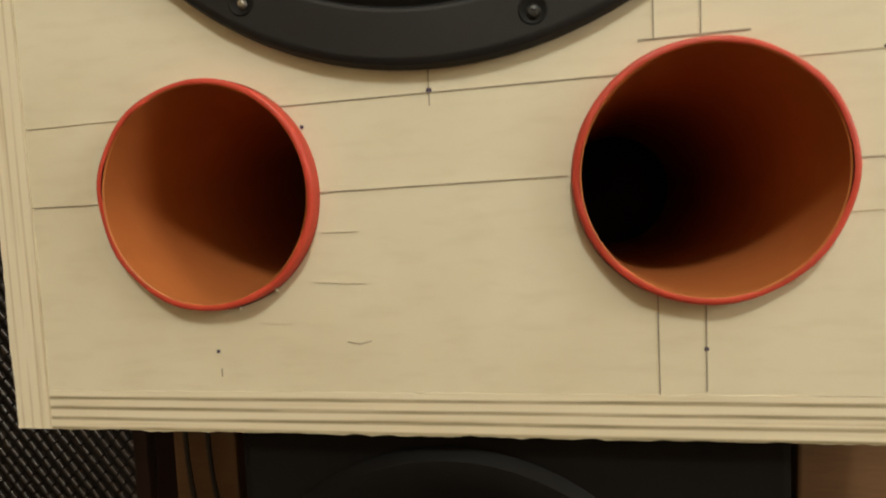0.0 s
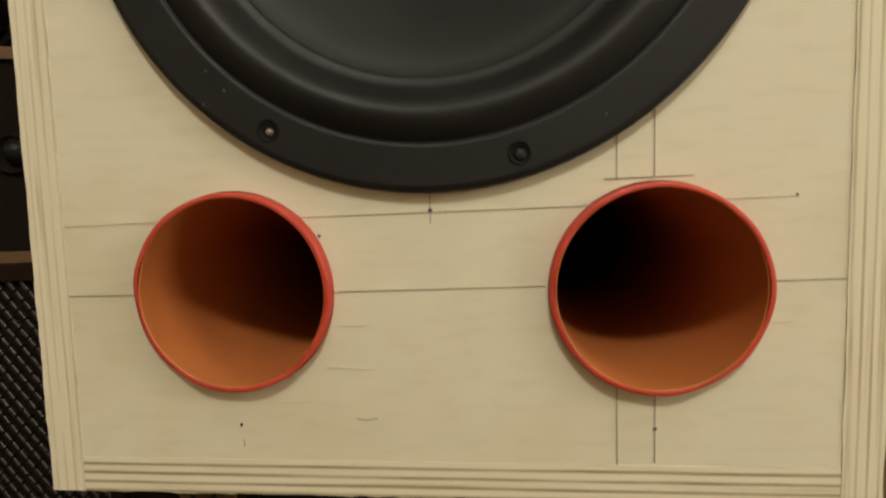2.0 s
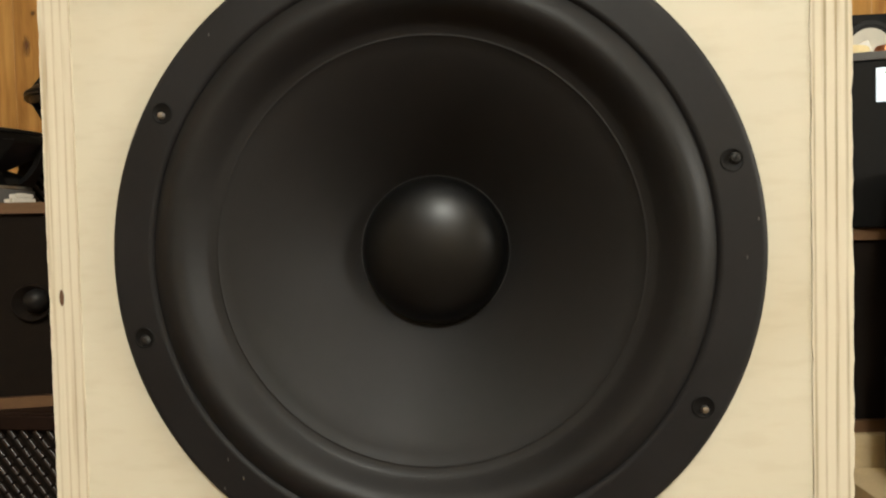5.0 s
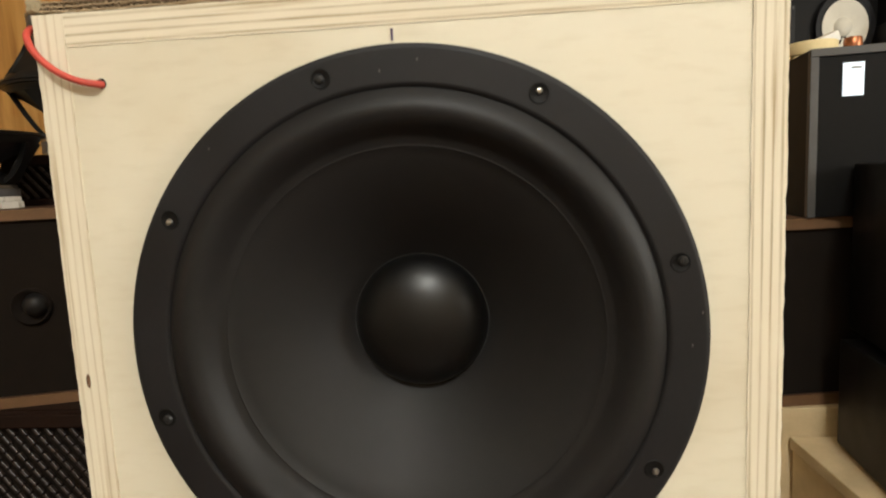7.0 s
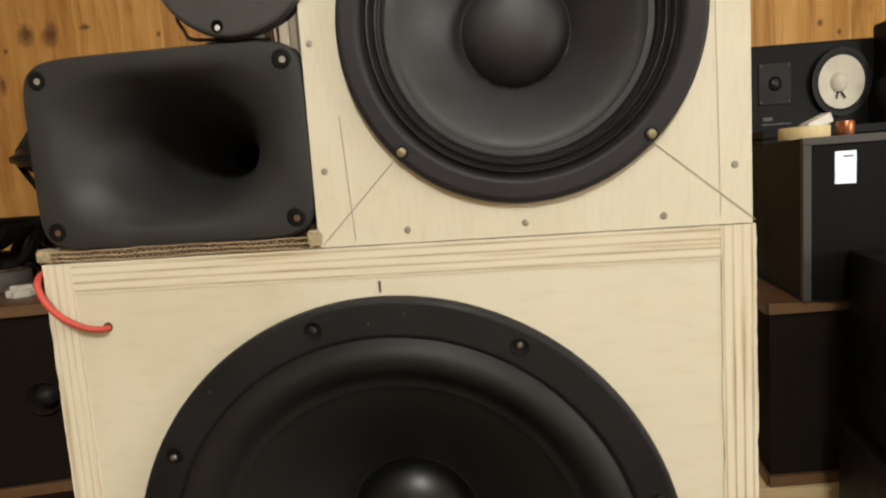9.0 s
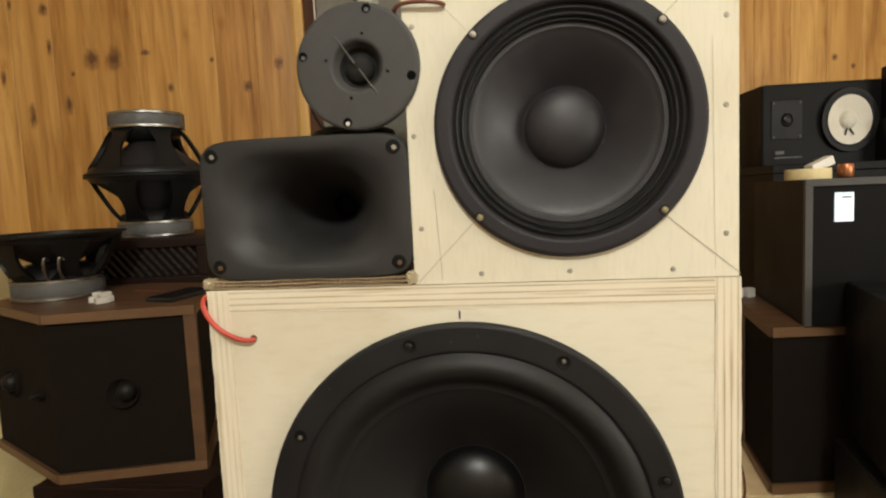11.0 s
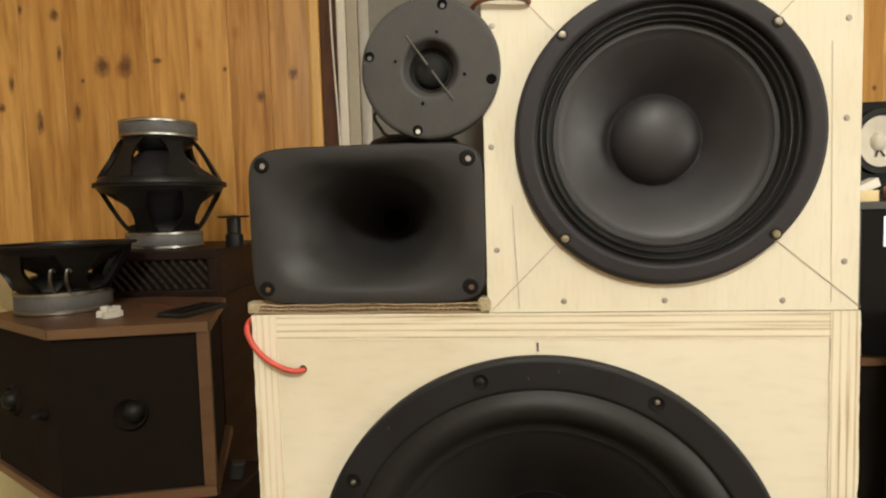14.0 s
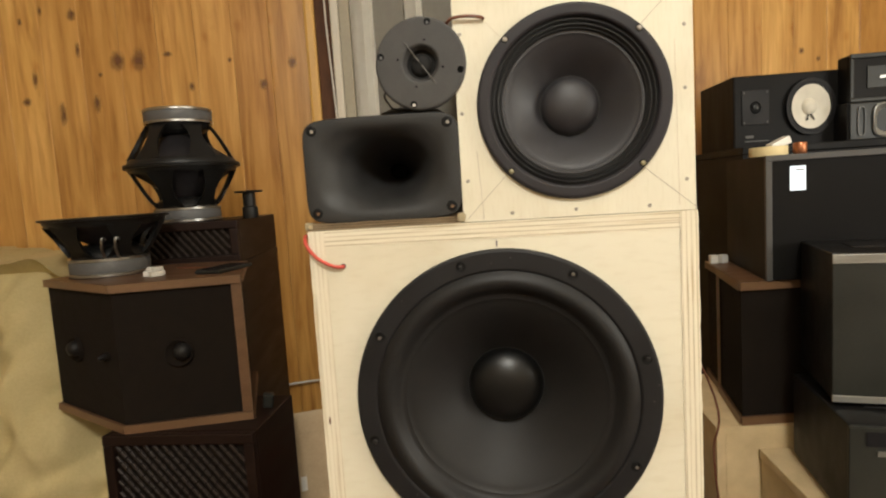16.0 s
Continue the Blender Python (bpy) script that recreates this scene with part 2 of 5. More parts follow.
M_INK = plain("blue_ink", (0.03, 0.02, 0.05), (0.06, 0.04, 0.1), 0.6, relief=0)
M_RED_WIRE = plain("red_wire_insulation", (0.38, 0.04, 0.026), (0.52, 0.065, 0.042), 0.5, scale=120)
M_BROWN_WIRE = plain("brown_wire_insulation", (0.12, 0.04, 0.02), (0.17, 0.06, 0.03), 0.4, scale=60)
M_BLACK_WIRE = plain("black_wire_insulation", (0.012, 0.012, 0.012), (0.02, 0.02, 0.02), 0.4, scale=60)
M_WHITE_WIRE = plain("white_wire_insulation", (0.55, 0.53, 0.48), (0.68, 0.65, 0.6), 0.5, scale=60)
M_KRAFT = plain("corrugated_cardboard", (0.36, 0.26, 0.15), (0.5, 0.38, 0.235), 0.85, scale=60, relief=0.3)
M_FLUTE = plain("cardboard_flutes", (0.2, 0.145, 0.085), (0.36, 0.27, 0.165), 0.9, scale=200, relief=0.4)
M_CRUMPLE = plain("crumpled_paper", (0.26, 0.205, 0.115), (0.46, 0.39, 0.25), 0.85, scale=90, relief=0.8, depth=0.001)
M_VENEER = plain("brown_veneer", (0.095, 0.05, 0.025), (0.165, 0.088, 0.043), 0.42, scale=26, relief=0.15, stretch=(1, 1, 7))
M_VENEER_H = plain("brown_veneer_level", (0.075, 0.038, 0.02), (0.13, 0.068, 0.034), 0.42, scale=26, relief=0.15, stretch=(1, 7, 1))
M_TAN_EDGE = plain("tan_edge_banding", (0.13, 0.07, 0.034), (0.2, 0.112, 0.056), 0.45, scale=26, stretch=(1, 1, 4))
M_FOAM = plain("dark_grille_cloth", (0.008, 0.0055, 0.004), (0.014, 0.0098, 0.0072), 0.9, scale=300, relief=0.6, spec=0.15)
M_MAHOG = plain("dark_lacquered_wood", (0.0105, 0.0055, 0.0042), (0.021, 0.0105, 0.0075), 0.5, scale=24, stretch=(1, 1, 6), spec=0.14)
M_SLAT = plain("worn_dark_lacquer", (0.017, 0.0105, 0.008), (0.042, 0.029, 0.022), 0.4, scale=60)
M_DARKROOM = plain("dark_brown_panel", (0.055, 0.024, 0.013), (0.105, 0.048, 0.025), 0.7, scale=60, stretch=(4, 4, 1.5), spec=0.2)
M_BASKET = plain("black_cast_basket", (0.0045, 0.0045, 0.0045), (0.009, 0.009, 0.009), 0.42, scale=60, spec=0.35)
M_FERRITE = plain("grey_ferrite", (0.068, 0.068, 0.07), (0.12, 0.12, 0.12), 0.5, scale=80, relief=0.3)
M_ZINC = plain("bright_zinc_plate", (0.27, 0.265, 0.255), (0.45, 0.445, 0.43), 0.3, 1.0, scale=60)
M_WHITE = plain("white_plastic", (0.6, 0.58, 0.53), (0.74, 0.72, 0.66), 0.45, scale=50)
M_CURTAIN = plain("white_cotton", (0.88, 0.85, 0.77), (0.93, 0.91, 0.84), 0.9, scale=200, relief=0.3)
M_GREYBOARD = plain("grey_board", (0.11, 0.1, 0.082), (0.16, 0.147, 0.12), 0.7, scale=40)
M_SHEET = plain("cream_dust_sheet", (0.45, 0.37, 0.175), (0.6, 0.5, 0.26), 0.85, scale=60, relief=0.3)
M_CHARCOAL = plain("charcoal_laminate", (0.0035, 0.0031, 0.003), (0.0065, 0.0058, 0.0055), 0.55, scale=30, spec=0.15)
M_GREYEDGE = plain("grey_edge_banding", (0.05, 0.048, 0.047), (0.075, 0.072, 0.068), 0.5, scale=40)
M_EBONY = plain("black_ash_veneer", (0.0035, 0.0031, 0.003), (0.0065, 0.006, 0.0057), 0.55, scale=40, stretch=(1, 6, 1), spec=0.12)
M_WHITECONE = plain("white_paper_cone", (0.6, 0.56, 0.47), (0.72, 0.68, 0.58), 0.7, scale=120, relief=0.3)
M_TAPE = plain("masking_tape", (0.62, 0.5, 0.25), (0.74, 0.61, 0.34), 0.7, scale=80)
M_COPPER = plain("copper_wire", (0.3, 0.11, 0.05), (0.42, 0.17, 0.075), 0.35, 0.8, scale=200)
M_ALU = plain("brushed_aluminium", (0.25, 0.252, 0.24), (0.38, 0.38, 0.365), 0.35, 0.7, scale=60, stretch=(1, 12, 12))
M_AMP = plain("black_sheet_steel", (0.004, 0.0038, 0.0037), (0.007, 0.0067, 0.0065), 0.48, scale=120, spec=0.25)
M_AMPFACE = plain("dark_grey_face", (0.013, 0.0138, 0.012), (0.021, 0.022, 0.019), 0.45, scale=60, spec=0.3)
M_CHIP = plain("pale_particle_board", (0.56, 0.43, 0.24), (0.72, 0.57, 0.34), 0.75, scale=160, relief=0.3)
M_PHONE = plain("black_phone_glass", (0.008, 0.008, 0.01), (0.012, 0.012, 0.014), 0.16, relief=0, spec=0.22)
M_FLOOR = plain("brown_floor_board", (0.07, 0.042, 0.024), (0.12, 0.075, 0.044), 0.4, scale=20, stretch=(1, 8, 1))
M_CEILING = plain("white_ceiling_paint", (0.66, 0.62, 0.54), (0.74, 0.7, 0.62), 0.8, scale=20)
M_WALLPAINT = plain("plain_wall_paint", (0.5, 0.4, 0.26), (0.58, 0.47, 0.31), 0.8, scale=20)
# Near-black stand-in for the shade in the horn throat and tweeter holes.
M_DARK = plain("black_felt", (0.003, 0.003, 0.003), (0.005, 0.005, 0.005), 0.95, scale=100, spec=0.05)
# Dark brown carries the shade inside the cabinets and in the wire hole.
M_VOID = plain("felt_lining", (0.02, 0.015, 0.012), (0.035, 0.028, 0.022), 0.95, scale=100)
m_glow, t_glow, p_glow = nodes_of("lit_lamp_glass")
p_glow.inputs["Base Color"].default_value = (0.8, 0.75, 0.65, 1)
p_glow.inputs["Emission Color"].default_value = (1.0, 0.8, 0.55, 1)
p_glow.inputs["Emission Strength"].default_value = 6.0
# White label card: emission is added so that it looks bright.
m_card_glow, t_card_glow, p_card_glow = nodes_of("lit_display")
p_card_glow.inputs["Base Color"].default_value = (0.7, 0.75, 0.8, 1)
p_card_glow.inputs["Emission Color"].default_value = (0.85, 0.95, 1.0, 1)
p_card_glow.inputs["Emission Strength"].default_value = 0.55


# ---- mesh tools ----
def thing(name, m, label, category, group="", kind=""):
    ob = new(name)
    ob.empty_display_size = 0.05
    ob.matrix_world = m
    return tagged(ob, label, category, group, kind)


def part(name, bm, material, parent=None, label="", smooth=False, at=None):
    me = bpy.data.meshes.new(name)
    bmesh.ops.recalc_face_normals(bm, faces=bm.faces)
    bm.to_mesh(me)
    bm.free()
    me.materials.append(material)
    if smooth:
        for f in me.polygons:
            f.use_smooth = True
        me.set_sharp_from_angle(angle=radians(40))
    ob = new(name, me)
    ob.parent = parent
    if at is not None:
        ob.matrix_local = at
    return tagged(ob, label)


def again(ob, m, parent=None):
    """Another piece on the same mesh."""
    o = new(ob.name.split(".")[0], ob.data)
    o.parent = parent or ob.parent
    o.matrix_local = m
    return o


def slab(x0, x1, y0, y1, z0, z1, bevel=0.0, seg=2, bm=None):
    bm = bm or bmesh.new()
    r = bmesh.ops.create_cube(bm, size=1, matrix=Matrix.Translation(((x0 + x1) / 2, (y0 + y1) / 2, (z0 + z1) / 2)) @ Matrix.Diagonal((x1 - x0, y1 - y0, z1 - z0, 1)))
    if bevel:
        edges = {e for v in r["verts"] for e in v.link_edges}
        bmesh.ops.bevel(bm, geom=list(edges), offset=bevel, segments=seg, profile=0.6, affect="EDGES")
    return bm


def turned(profile, seg=64, bm=None, m=None):
    """A solid of revolution about z from (radius, height) pairs."""
    bm = bm or bmesh.new()
    rings = []
    for r, h in profile:
        if r < 1e-6:
            rings.append([bm.verts.new((0, 0, h))])
        else:
            rings.append([bm.verts.new((r * math.cos(2 * math.pi * i / seg), r * math.sin(2 * math.pi * i / seg), h)) for i in range(seg)])
    for a, b in zip(rings, rings[1:]):
        for i in range(seg):
            j = (i + 1) % seg
            f = [a[i % len(a)], a[j % len(a)], b[j % len(b)], b[i % len(b)]]
            f = list(dict.fromkeys(f))
            if len(f) > 2:
                bm.faces.new(f)
    if m is not None:
        bmesh.ops.transform(bm, matrix=m, verts=[v for ring in rings for v in ring])
    return bm


def sawn_slab(x0, x1, y0, y1, z0, z1, along, seed, jag=0.0006):
    """A board whose long front edges are slightly ragged from the saw; along is 0 for x, 2 for z."""
    bm = bmesh.new()
    lo, hi = (x0, z0)[along // 2], (x1, z1)[along // 2]
    c0, c1 = (z0, x0)[along // 2], (z1, x1)[along // 2]
    n = int((hi - lo) / 0.004)
    rows = []
    for i in range(n + 1):
        q = lo + (hi - lo) * i / n
        ja, jb = (jag * (noise.noise(Vector((q * 150, seed + k, 0.0))) + 0.7 * noise.noise(Vector((q * 37, seed + k, 5.0)))) for k in (0, 9))
        ring = ((c0 + ja, y0 + 0.15 * abs(ja)), (c1 + jb, y0 + 0.15 * abs(jb)), (c1, y0 + 0.004), (c1, y1), (c0, y1), (c0, y0 + 0.004))
        rows.append([bm.verts.new((q, y, c) if along == 0 else (c, y, q)) for c, y in ring])
    for p, q in zip(rows, rows[1:]):
        for k in range(6):
            bm.faces.new((p[k], p[(k + 1) % 6], q[(k + 1) % 6], q[k]))
    bm.faces.new(rows[0])
    bm.faces.new(rows[-1])
    return bm


def prism(outline, z0, z1, bevel=0.0):
    """An upright prism on a plan outline."""
    bm = bmesh.new()
    low = [bm.verts.new((x, y, z0)) for x, y in outline]
    top = [bm.verts.new((x, y, z1)) for x, y in outline]
    n = len(outline)
    bm.faces.new(low)
    bm.faces.new(top)
    for i in range(n):
        bm.faces.new((low[i], low[(i + 1) % n], top[(i + 1) % n], top[i]))
    if bevel:
        bmesh.ops.bevel(bm, geom=list(bm.edges), offset=bevel, segments=2, profile=0.6, affect="EDGES")
    return bm


def holed_panel(x0, x1, z0, z1, thick, holes, seg=72):
    """A panel in the xz plane, front at y=0, with round holes (x, z, radius) right through it."""
    bm = bmesh.new()
    loops = [[(x0, z0), (x1, z0), (x1, z1), (x0, z1)]]
    for cx, cz, r in holes:
        loops.append([(cx + r * math.cos(2 * math.pi * i / seg), cz + r * math.sin(2 * math.pi * i / seg)) for i in range(seg)])
    sheets = []
    for y in (0.0, thick):
        edges, rings = [], []
        for lp in loops:
            vs = [bm.verts.new((x, y, z)) for x, z in lp]
            rings.append(vs)
            edges += [bm.edges.new((vs[i], vs[(i + 1) % len(vs)])) for i in range(len(vs))]
        bmesh.ops.triangle_fill(bm, edges=edges, use_beauty=True)
        sheets.append(rings)
    for a, b in zip(*sheets):
        for i in range(len(a)):
            j = (i + 1) % len(a)
            bm.faces.new((a[i], a[j], b[j], b[i]))
    return bm


def tube(points, radius, seg=8, rings=6):
    """A round cord along smooth points."""
    pts = [Vector(p) for p in points]
    path = []
    for i in range(len(pts) - 1):
        p0, p1, p2, p3 = pts[max(i - 1, 0)], pts[i], pts[i + 1], pts[min(i + 2, len(pts) - 1)]
        for k in range(rings):
            u = k / rings
            path.append(0.5 * ((2 * p1) + (p2 - p0) * u + (2 * p0 - 5 * p1 + 4 * p2 - p3) * u * u + (3 * p1 - p0 - 3 * p2 + p3) * u ** 3))
    path.append(pts[-1])
    bm = bmesh.new()
    prev, side = None, Vector((0.3, 0.5, 0.8))
    ends = []
    for i, p in enumerate(path):
        d = (path[min(i + 1, len(path) - 1)] - path[max(i - 1, 0)]).normalized()
        a = (side - d * side.dot(d)).normalized()
        side = a
        b = d.cross(a)
        ring = [bm.verts.new(p + radius * (a * math.cos(2 * math.pi * k / seg) + b * math.sin(2 * math.pi * k / seg))) for k in range(seg)]
        if prev:
            for k in range(seg):
                bm.faces.new((prev[k], prev[(k + 1) % seg], ring[(k + 1) % seg], ring[k]))
        prev = ring
        ends.append(ring)
    bm.faces.new(ends[0])
    bm.faces.new(ends[-1])
    return bm


def screw_head(radius, slot=True):
    """A domed cross-head screw, its top towards +z, with the cross cut in as a sunken star."""
    bm = turned([(0, 0.0006), (radius * 0.18, 0.0006), (radius * 0.24, 0.0016), (radius * 0.7, 0.0014), (radius, 0.0003), (radius, -0.002), (0, -0.002)], 16)
    for a in (0, 90):
        r = bmesh.ops.create_cube(bm, size=1, matrix=pose(0, 0, 0.00155, 0, 0, a) @ Matrix.Diagonal((radius * 1.1, radius * 0.16, 0.0004, 1)))
    return bm


FRONT = pose(0, 0, 0, 90)


# ---- room ----
TURN = 9.7
ROOM = pose(0, 0, 0, 0, 0, TURN)
U0, U1, V0, V1, H = -2.6, 2.3, -3.0, 1.53, 2.45


def room_slab(name, x0, x1, y0, y1, z0, z1, material, label, cat):
    ob = part(name, slab(x0, x1, y0, y1, z0, z1), material)
    ob.matrix_world = ROOM
    return tagged(ob, label, cat, "", "structure")


floor = room_slab("floor", U0, U1, V0, V1, -0.05, 0.0, M_FLOOR, "brown wooden floor of the workshop room", "floor")
room_slab("ceiling", U0, U1, V0, V1, H, H + 0.05, M_CEILING, "plain white painted ceiling", "ceiling")
room_slab("wall_south", U0, U1, V0 - 0.1, V0, 0, H, M_WALLPAINT, "plain painted wall behind the viewer", "wall")
room_slab("wall_west", U0 - 0.1, U0, V0, V1, 0, H, M_WALLPAINT, "plain painted side wall", "wall")
room_slab("wall_east", U1, U1 + 0.1, V0, V1, 0, H, M_WALLPAINT, "plain painted side wall", "wall")
wall_north = room_slab("wall_north", U0, U1, V1, V1 + 0.1, 0, H, M_DARKROOM, "wall clad in varnished vertical pine boards with knots", "wall")

# the lamp on the ceiling
ceil = thing("ceiling_lamp", pose(0.25, -1.7, H), "round white glass ceiling lamp, switched on", "ceiling lamp")
part("lamp_base", turned([(0, 0), (0.2, 0), (0.2, -0.03), (0, -0.03)], 40), M_WHITE, ceil)
part("lamp_glass", turned([(0.19, -0.03), (0.185, -0.05), (0.15, -0.068), (0.08, -0.075), (0, -0.077)], 40), m_glow, ceil, "glowing opal glass", True)

side = thing("wall_lamp", pose(2.11, -0.73, 1.2), "white wall lamp with an open shade, switched on", "wall lamp")
part("arm", tube([(0.36, 0, -0.05), (0.2, 0, -0.03), (0.03, 0, 0.0)], 0.008), M_STEEL, side, "", True)
part("shade", turned([(0.03, 0.07), (0.05, 0.06), (0.075, 0.0), (0.073, 0.0), (0.048, 0.057), (0.0, 0.066)], 32), M_WHITE, side, "white metal shade", True, pose(0, 0, 0, 0, 90, 0))

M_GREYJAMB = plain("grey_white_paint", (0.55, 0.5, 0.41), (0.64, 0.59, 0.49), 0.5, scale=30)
# Darker beige: the shade on the stop moulding is put into this colour.
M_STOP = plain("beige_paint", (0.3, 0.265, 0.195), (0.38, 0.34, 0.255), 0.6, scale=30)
M_BEAD = plain("varnished_yellow_pine", (0.52, 0.29, 0.062), (0.68, 0.4, 0.1), 0.4, scale=30, stretch=(6, 6, 0.6))
# dark door casing, yellow corner bead and the white curtain beside the boards
door = thing("door_frame", ROOM, "dark brown wooden door casing with a pale pine bead", "door frame", "", "structure")
part("bead", slab(-0.378, -0.342, 1.468, 1.53, 0, H, 0.01), M_BEAD, door, "yellow pine bead")
part("casing", slab(-0.342, -0.29, 1.48, 1.53, 0, H, 0.004), M_DARKROOM, door)
part("jamb", slab(-0.29, -0.262, 1.468, 1.529, 0, H, 0.006), M_GREYJAMB, door, "grey-white painted jamb")
part("stop_moulding", slab(-0.262, -0.226, 1.486, 1.529, 0, H, 0.004), M_STOP, door, "beige stop moulding with shade in its colour")


def cloth_drape(u0, u1, v, z0, z1, folds, depth, phase):
    bm = bmesh.new()
    nx, nz = 60, 24
    grid = []
    for k in range(nz + 1):
        z = z0 + (z1 - z0) * k / nz
        row = []
        for i in range(nx + 1):
            s = i / nx
            d = depth * (math.sin(s * folds * 2 * math.pi + phase + 0.4 * math.sin(z * 3)) + 0.35 * math.sin(s * folds * 5.1 * math.pi + z * 2))
            row.append(bm.verts.new((u0 + (u1 - u0) * s, v - depth * 1.4 + d, z)))
        grid.append(row)
    for a, b in zip(grid, grid[1:]):
        for i in range(nx):
            bm.faces.new((a[i], a[i + 1], b[i + 1], b[i]))
    bmesh.ops.solidify(bm, geom=list(bm.faces), thickness=0.002)
    return bm


drape = part("curtain", cloth_drape(-0.224, 0.42, 1.5, 0.02, 2.3, 7.0, 0.014, 2.6), M_CURTAIN, None, "", True)
drape.matrix_world = ROOM
tagged(drape, "white cotton curtain hanging in loose folds", "curtain")
cord = part("wall_cable", tube([(-0.297, 1.462, 2.2), (-0.305, 1.464, 1.6), (-0.292, 1.466, 1.2), (-0.28, 1.464, 0.6), (-0.283, 1.464, 0.0)], 0.003), M_WHITE_WIRE, None, "", True)
cord.matrix_world = ROOM
tagged(cord, "thin white cable hanging down the door casing", "cable")


# ---- the loudspeaker under test ----
LB_X, LB_Z0, LB_Z1, DEEP, PLY = 0.196, 0.4185, 0.904, 0.32, 0.0175
lower = thing("bass_cabinet", pose(0, 0, LB_Z0), "bare birch plywood bass cabinet with two orange ports", "loudspeaker")
HB = LB_Z1 - LB_Z0
WX, WZ = 0.001, 0.7192 - LB_Z0
PORTS = [(-0.0938, 0.5183 - LB_Z0), (0.0995, 0.5174 - LB_Z0)]
part("front_panel", holed_panel(-LB_X + PLY, LB_X - PLY, PLY, HB - PLY, 0.018, [(WX, WZ, 0.14)] + [(x, z, 0.0475) for x, z in PORTS]), M_BIRCH, lower)
for side_x in (-LB_X, LB_X - PLY):
    part("side_panel", sawn_slab(side_x, side_x + PLY, -0.0006, DEEP, 0, HB, 2, 3.0 + side_x), M_EDGE_SANDED if side_x < 0 else M_EDGE_SIDE, lower, "plywood panel with layered cut edge")
part("top_panel", sawn_slab(-LB_X + PLY, LB_X - PLY, -0.0004, DEEP, HB - PLY, HB, 0, 20.0, 0.0004), M_EDGE_TOP, lower, "plywood panel with layered cut edge")
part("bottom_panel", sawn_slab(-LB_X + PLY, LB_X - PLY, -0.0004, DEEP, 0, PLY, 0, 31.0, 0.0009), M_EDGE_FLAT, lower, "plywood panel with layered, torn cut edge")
part("back_panel", slab(-LB_X + PLY, LB_X - PLY, DEEP - 0.018, DEEP, PLY, HB - PLY), M_VOID, lower)
for n, (px, pz) in enumerate(PORTS):
    bm = turned([(0.0472, -0.001), (0.0472, 0.0052), (0.0469, 0.0064), (0.0463, 0.0069), (0.0452, 0.007), (0.0446, 0.0068)], 72)
    rng = random.Random(n)
    for v in bm.verts:
        a = math.atan2(v.co.y, v.co.x)
        v.co.z += 0.0007 * math.sin(3 * a + n) + 0.0004 * math.sin(9 * a + 2 * n)
        k = 1 + 0.006 * math.sin(2 * a + 1 + n)
        v.co.x, v.co.y = v.co.x * k, v.co.y * k
    port = part("port_tube", turned([(0.0447, 0.0067), (0.0442, 0.0062), (0.0441, 0.004), (0.0437, -0.28), (0.0455, -0.28), (0.0466, -0.001)], 72), M_ORANGE, lower, "orange plastic pipe", True, pose(px, 0, pz, 90))
    part("rim", bm, M_RED_RIM, port, "red sawn pipe rim", True)
    # torn veneer along the sawn hole
    for k in range(14):
        a = rng.uniform(-1.0, 0.9) if n else rng.uniform(0, 6.28)
        w = rng.uniform(0.0008, 0.0022) * (1.0 if n else 0.5)
        if n or k < 4:
            part("splinter", slab(-w, w, -0.0006, 0.0004, -w * 0.4, w * 0.4), M_BIRCH, lower, "", False, pose(px + 0.048 * math.cos(a), -0.0002, pz + 0.048 * math.sin(a), 0, -math.degrees(a), 0))


def drawn(parent, x0, z0, x1, z1, base, width=0.0006, material=None, name="pencil_line"):
    """A thin drawn stroke on the front."""
    width *= 0.72
    d = math.hypot(x1 - x0, z1 - z0)
    a = math.degrees(math.atan2(z1 - z0, x1 - x0))
    return part(name, slab(-d / 2, d / 2, -0.00035, 0.0002, -width / 2, width / 2), material or M_PENCIL, parent, "", False, pose((x0 + x1) / 2, 0, (z0 + z1) / 2 - base, 0, -a, 0))


b = LB_Z0
